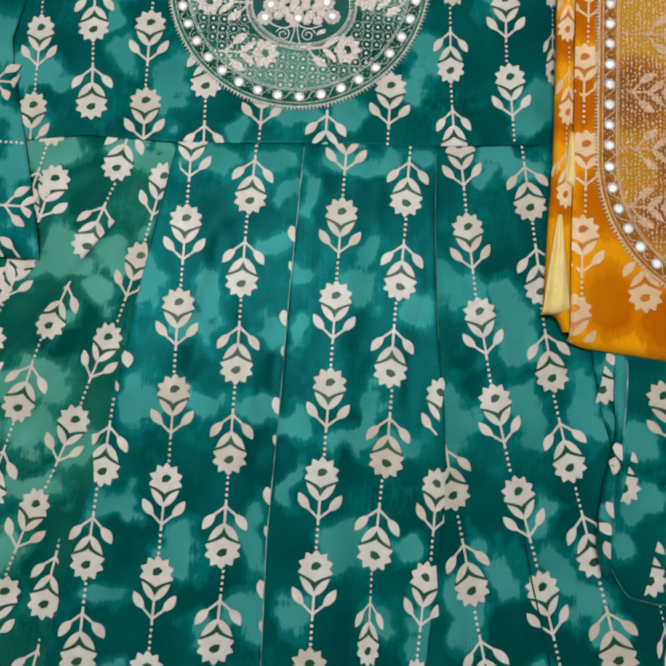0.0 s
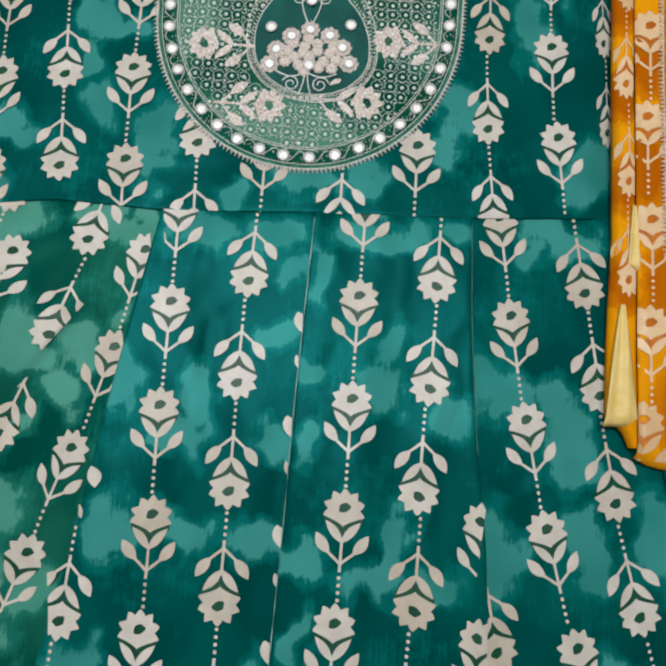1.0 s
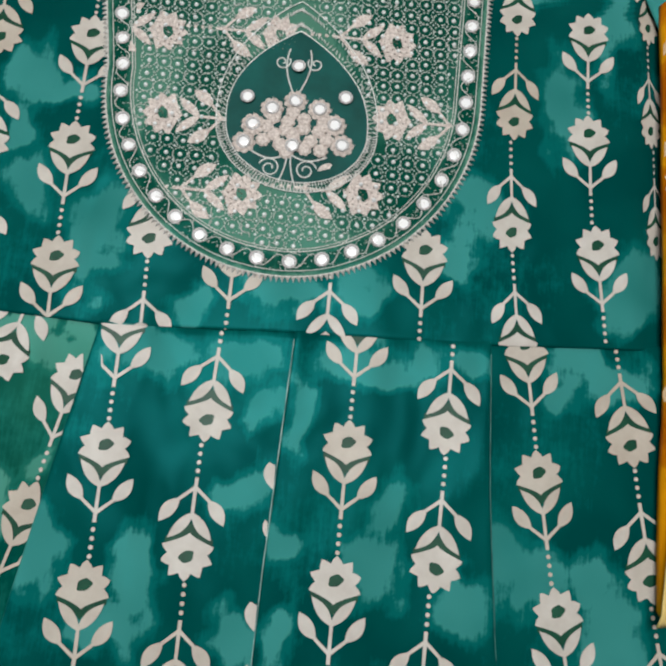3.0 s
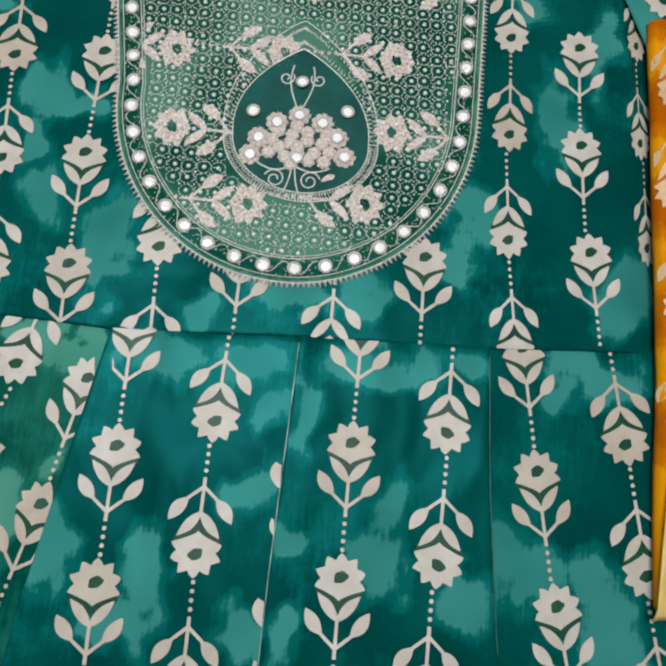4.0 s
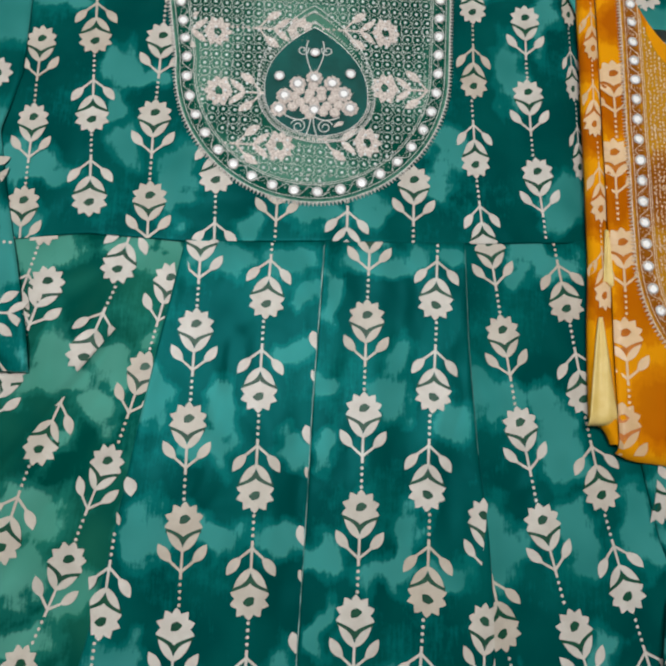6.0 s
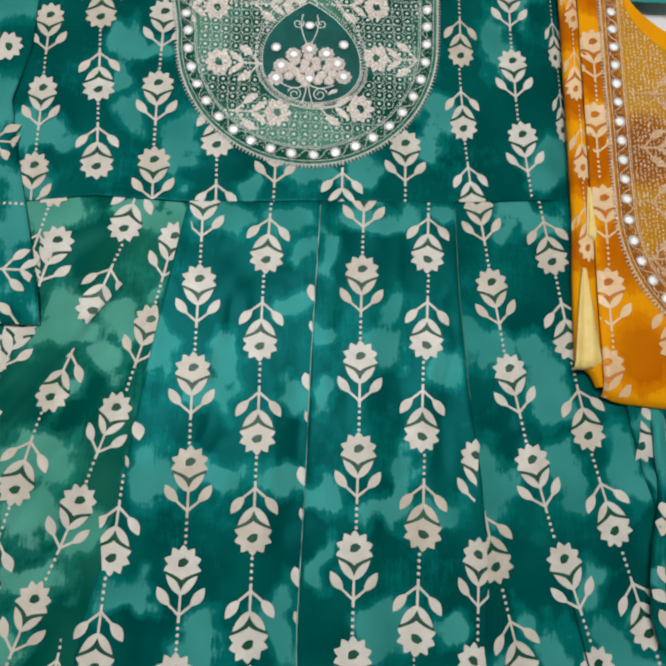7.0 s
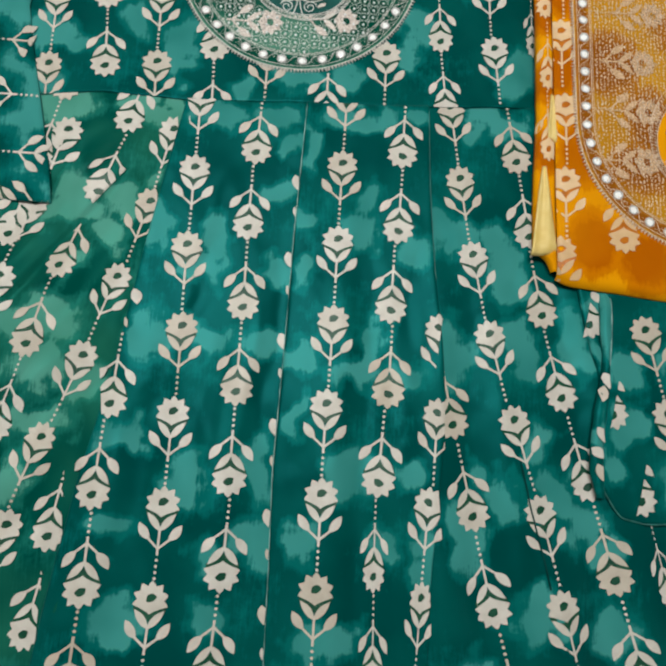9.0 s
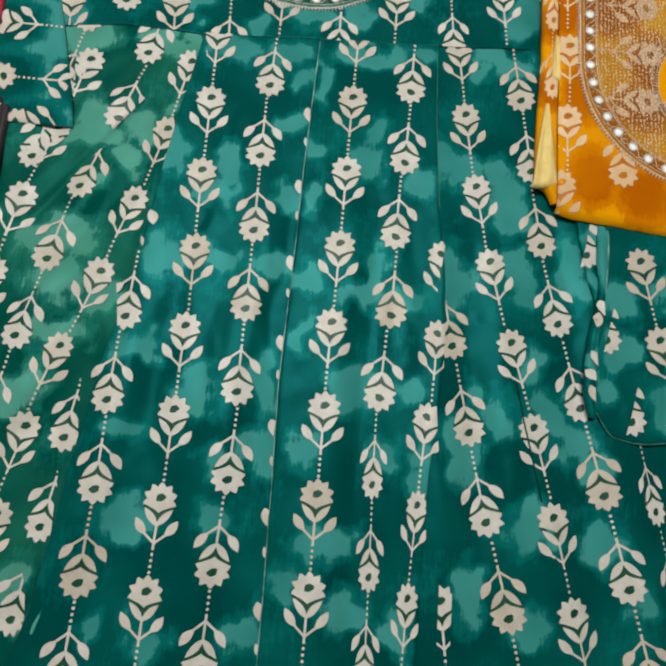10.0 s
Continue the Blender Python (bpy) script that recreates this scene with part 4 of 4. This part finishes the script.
    rows, pitch_y, pitch_x = int((top - low) / 0.0089), 0.0089, 0.0096
    if columns:
        rows = -1
        for i in range(-34, 35):
            y = low + 0.016
            while y < top:
                x = centre(y) + 0.0037 * i + r.uniform(-0.0008, 0.0008)
                y += r.uniform(0.0024, 0.0050)
                if abs(x - centre(y)) > half(y, 0.0195) or y > min(top, limit(x)) - 0.004 or y < low + 0.0185 or in_drop(x, y):
                    continue
                lift = 0.0008 if any((x - fx) ** 2 + (y - fy) ** 2 < 0.012 ** 2 for fx, fy, _ in flowers) else 0.0001
                stitch(bm, x, y, surface(x, y) + lift, 1.57 + r.uniform(-0.5, 0.5), r.uniform(0.0009, 0.0025), r.uniform(0.0005, 0.0013), 0.0013)
    for j in range(rows + 1):
        y = low + 0.012 + pitch_y * j
        for i in range(-15, 16):
            x = centre(y) + pitch_x * i
            for kind, px, py in (("bead", x, y), ("small", x + pitch_x / 2, y + pitch_y / 2)):
                if abs(px - centre(py)) > half(py, 0.0195) or py > min(top, limit(px)) - 0.004 or py < low + 0.0185 or in_drop(px, py):
                    continue
                on_flower = any((px - fx) ** 2 + (py - fy) ** 2 < 0.0105 ** 2 for fx, fy, _ in flowers)
                px, py = px + r.uniform(-0.0005, 0.0005), py + r.uniform(-0.0005, 0.0005)
                z = surface(px, py) + 0.0002
                if kind == "bead":
                    dome(beads, px, py, z + (0.0007 if on_flower else 0), 0.00160, 0.0013, 6)
                    if not on_flower:
                        for q in range(12):
                            a = 2 * math.pi * (q + 0.5) / 12 + r.uniform(-0.12, 0.12)
                            stitch(bm, px + 0.0046 * math.cos(a), py + 0.0043 * math.sin(a), z, a + math.pi / 2 + r.uniform(-0.3, 0.3), r.uniform(0.0009, 0.0015), 0.0005, 0.0008)
                elif not on_flower:
                    dome(beads, px, py, z, r.uniform(0.0006, 0.0011), 0.0008, 5)
    tri_build("thread_net", bm, thread, base, "net of fine metallic thread rings", "stuff")
    if len(beads.faces):
        tri_build("beading", beads, BEAD, base, "tiny white beads", "stuff")
    else:
        beads.free()

    # twigs of the print under and between the stitches
    for x, y, turn in flowers:
        print_twig((x, y), turn, print_mat, base, surface, 1.0,
                   cuts=[((centre(y) - half(y, 0.017), y), (-1, 0)), ((centre(y) + half(y, 0.017), y), (1, 0))] if abs(y - y0) < 0.2 else [], lift=0.0006)
        bm = bmesh.new()
        for k in range(34):
            a = 2.4 * k
            q = 0.0021 * math.sqrt(k)
            stitch(bm, x + q * math.cos(a), y + q * math.sin(a), surface(x, y) + 0.0006, a + r.uniform(0, 3), 0.0011, 0.0004, 0.0008)
        tri_build("flower_stitching", bm, BROWN_THREAD, base, "", "stuff")
    return base


BROWN_THREAD = noisy("brown_thread", (0.10, 0.075, 0.05), (0.50, 0.42, 0.36), 900.0, 0.5)
NET_THREAD = noisy("net_thread", (0.40, 0.39, 0.36), (0.90, 0.88, 0.84), 900.0, 0.35, 0.4)
BEAD = noisy("white_bead", (0.72, 0.74, 0.74), (0.98, 0.98, 0.98), 900.0, 0.2, 0.0)
DROP = noisy("plain_green_satin", (0.001, 0.055, 0.048), (0.005, 0.110, 0.095), 26.0, 0.6, Specular_IOR_Level=0.2)
YOKE_CLOTH = dyed_cloth("netted_green_cloth", (0.002, 0.060, 0.038), (0.020, 0.115, 0.078), (0.085, 0.225, 0.160), (0.03, 0.13, 0.085), (0.05, 0.5, 0.45))
YOKE_ORANGE = dyed_cloth("netted_orange_cloth", (0.27, 0.085, 0.007), (0.38, 0.140, 0.009), (0.52, 0.25, 0.012), (0.30, 0.105, 0.010), (0.7, 0.4, 0.1))
DULL_PEACH = noisy("worn_peach_silk", (0.42, 0.24, 0.11), (0.72, 0.50, 0.32), 520.0, 0.5, 0.8)
YOKE_FLOWERS = [(-0.0850, 0.030, -90), (-0.0105, 0.0355, -90), (0.067, 0.0385, -90), (-0.0845, -0.0295, 90), (0.063, -0.0175, 90), (-0.032, -0.079, -90), (0.0445, -0.071, -90),
                (-0.0872, 0.095, -90), (-0.0105, 0.0975, 90), (0.067, 0.100, 90)]
build_yoke(-0.0540, 0.2255, 0.0787, 0.385, h_bodice, YOKE_CLOTH, SILVER, PALE_SILK, dress, YOKE_FLOWERS, PALE_SILK, "embroidered green yoke with silver beads and mirrors")


# ---- the orange dress, folded, lying on the green one ----
orange = tagged(new("orange_dress"), "folded orange satin dress with copper embroidery, lying on the green dress", "dress")
O_LEFT = [(0.1862, 0.340), (0.1857, 0.121), (0.1856, 0.057), (0.1822, 0.001), (0.1800, -0.078), (0.1925, -0.087), (0.2003, -0.105)]
O_BOTTOM = [(0.19, -0.0820), (0.1965, -0.0960), (0.2005, -0.1045), (0.2080, -0.1090), (0.2168, -0.1111), (0.2573, -0.1150), (0.3051, -0.1199), (0.62, -0.150)]
O_STEP = 0.2012


def o_bottom(x):
    for (x0, y0), (x1, y1) in zip(O_BOTTOM, O_BOTTOM[1:]):
        if x <= x1:
            return y0 + (y1 - y0) * (x - x0) / (x1 - x0)
    return -0.150


def o_top(x):
    d = (x - 0.3425) / 0.117
    return min(0.315, 0.362 - 0.137 * math.sqrt(1 - d * d)) if abs(d) < 1 else 0.315


def h_orange(x, y):
    low = max(0.0, y - o_bottom(x))
    left = max(0.0, x - O_STEP)
    z = 0.0150 + 0.0010 * noise.noise((x * 20, y * 16, 2.0)) + 0.0004 * noise.noise((x * 70, y * 50, 6.0))
    return z - 0.0085 * math.exp(-low / 0.0035) - 0.0028 * math.exp(-left / 0.0015)


def h_strip(x, y):
    gap = max(0.0, x - along(O_LEFT, y))
    other = max(0.0, O_STEP + 0.001 - x)
    return 0.0122 - 0.0075 * math.exp(-gap / 0.0016) - 0.0030 * math.exp(-other / 0.0016) + 0.0006 * math.sin(y * 60)


front = sheet("front_panel", lambda y: O_STEP, lambda y: 0.56, -0.15, 0.315, h_orange, ORANGE, orange,
              [(0.235, -0.070, 0.022, 0.03), (0.285, -0.085, 0.025, 0.026), (0.225, 0.02, 0.02, 0.03), (0.208, 0.11, 0.015, 0.03), (0.21, 0.20, 0.014, 0.03), (0.36, -0.1, 0.04, 0.03), (0.222, 0.28, 0.02, 0.02)], yb=o_bottom, yt=o_top)
strip = sheet("side_fold", lambda y: along(O_LEFT, y), lambda y: O_STEP + 0.001, -0.098, 0.312, h_strip, ORANGE, orange,
              [(0.194, 0.02 + 0.075 * k, 0.012, 0.02) for k in range(5)], cell=0.0018, label="folded side edge of orange cloth")
box("under_layers", (0.215, -0.100, 0.0035), (0.55, 0.215, 0.0085), ORANGE, orange)
LEFT_EDGE_CUT = [((O_STEP, 0), (-1, 0))]
for x, y in ((0.2036, -0.0778), (0.2094, -0.0080), (0.2112, 0.0696), (0.2088, 0.1515), (0.2118, 0.2279)):
    print_twig((x, y), 0, PEACH, front, h_orange, 1.0, cuts=LEFT_EDGE_CUT + [((x, o_bottom(x)), (0, -1))])
for x, y, a in ((0.2631, -0.0655, 182), (0.327, -0.071, 0), (0.385, -0.072, 180)):
    print_twig((x, y), a, PEACH, front, h_orange, 1.0, cuts=LEFT_EDGE_CUT + [((x, o_bottom(x)), (0, -1))])
for x, y in ((0.1960, 0.0996), (0.1945, 0.1792), (0.1965, 0.2538), (0.1950, 0.0230)):
    print_twig((x, y), 180, PEACH, strip, h_strip, 0.55, cuts=[((O_STEP - 0.0006, 0), (1, 0)), line_cut([(a + 0.0008, b) for a, b in O_LEFT], y, -1)])
ORANGE_FLOWERS = [(-0.0540, 0.0625, -90), (-0.0550, -0.0435, -90), (-0.0420, 0.1175, -90), (-0.0510, 0.0095, -90), (0.067, 0.060, -90), (0.070, -0.040, -90), (-0.060, 0.170, -90)]
build_yoke(0.3430, 0.0575, 0.0, 0.313, h_orange, YOKE_ORANGE, COPPER, PEACH, orange, ORANGE_FLOWERS, DULL_PEACH, "embroidered orange yoke with copper beads and mirrors", lambda x: o_top(x) - 0.022 * step(0.232, 0.252, x), 0.0, True)


def flap(corners, label, folds_at=3):
    """A loose end of pale lining, wider at its foot: top, left foot, right foot."""
    (tx, ty), (lx, ly), (rx, ry) = corners
    n, m = 26, 12
    verts, faces = [], []
    for j in range(n + 1):
        s = j / n
        for i in range(m + 1):
            q = i / m
            xl, xr = tx - 0.0016 + (lx - tx) * s ** 0.8, tx + 0.0016 + (rx - tx) * s ** 0.8
            yy = ty + (ly + (ry - ly) * q - ty) * s
            z = 0.0142 + 0.0013 * math.sin(q * math.pi * folds_at + 2 * s) + 0.0010 * math.sin(q * math.pi) - 0.004 * step(0.93, 1.0, s)
            verts.append((xl + (xr - xl) * q, yy, z))
    for j in range(n):
        for i in range(m):
            k = j * (m + 1) + i
            faces.append((k, k + m + 1, k + m + 2, k + 1))
    mesh = bpy.data.meshes.new("lining_end")
    mesh.from_pydata(verts, [], faces)
    mesh.polygons.foreach_set("use_smooth", [True] * len(faces))
    mesh.materials.append(YELLOW)
    ob = new("lining_end", mesh)
    ob.parent = orange
    solid = ob.modifiers.new("thickness", "SOLIDIFY")
    solid.thickness, solid.offset = 0.0008, -1.0
    return tagged(ob, label)


flap([(0.1900, 0.004), (0.1785, -0.0845), (0.1999, -0.0825)], "pale yellow lining end")
flap([(0.1990, 0.080), (0.1955, 0.034), (0.2009, 0.029)], "pale yellow lining end", 2)


# ---- other garments at the edge of the view ----
def folded_garment(name, lo, hi, mat, label):
    bm = bmesh.new()
    bmesh.ops.create_cube(bm, size=1.0)
    for v in bm.verts:
        v.co = [lo[k] + (v.co[k] + 0.5) * (hi[k] - lo[k]) for k in range(3)]
    bmesh.ops.bevel(bm, geom=[e for e in bm.edges if abs(e.verts[0].co.z - e.verts[1].co.z) > 0.001], offset=0.008, segments=4, affect="EDGES")
    bmesh.ops.bevel(bm, geom=[e for e in bm.edges if min(v.co.z for v in e.verts) > hi[2] - 1e-5], offset=0.003, segments=3, affect="EDGES")
    return tagged(part(name, bm, mat), label, "garment")


folded_garment("pink_garment", (-0.62, 0.026, -0.004), (-0.3545, 0.40, 0.016), PINK, "folded pink cloth garment lying beside the green dress")
black = folded_garment("black_garment", (-0.62, -0.125, -0.004), (-0.3285, -0.0376, 0.013), BLACK, "folded black garment with white dots beside the dress")
bm = bmesh.new()
for k in range(40):
    dome(bm, -0.3345 - 0.009 * (k // 8), -0.048 - 0.0095 * (k % 8), 0.0131, 0.0016, 0.0003, 6)
part("printed_dots", bm, CREAM, black, "white printed dots")

# ---- the lamp on the ceiling ----
LAMP_GLASS, tree, b = material("lamp_diffuser", 0.4, Base_Color=(0.9, 0.9, 0.88, 1))
b.inputs["Emission Color"].default_value = (1.0, 0.965, 0.915, 1)
b.inputs["Emission Strength"].default_value = 2.0
lamp = tagged(new("ceiling_lamp"), "white flat ceiling lamp with a glowing diffuser", "lamp")
box("housing", (-0.94, -0.04, 2.34), (0.34, 0.74, 2.40), WALL, lamp)
box("diffuser", (-0.91, -0.01, 2.325), (0.31, 0.71, 2.34), LAMP_GLASS, lamp)
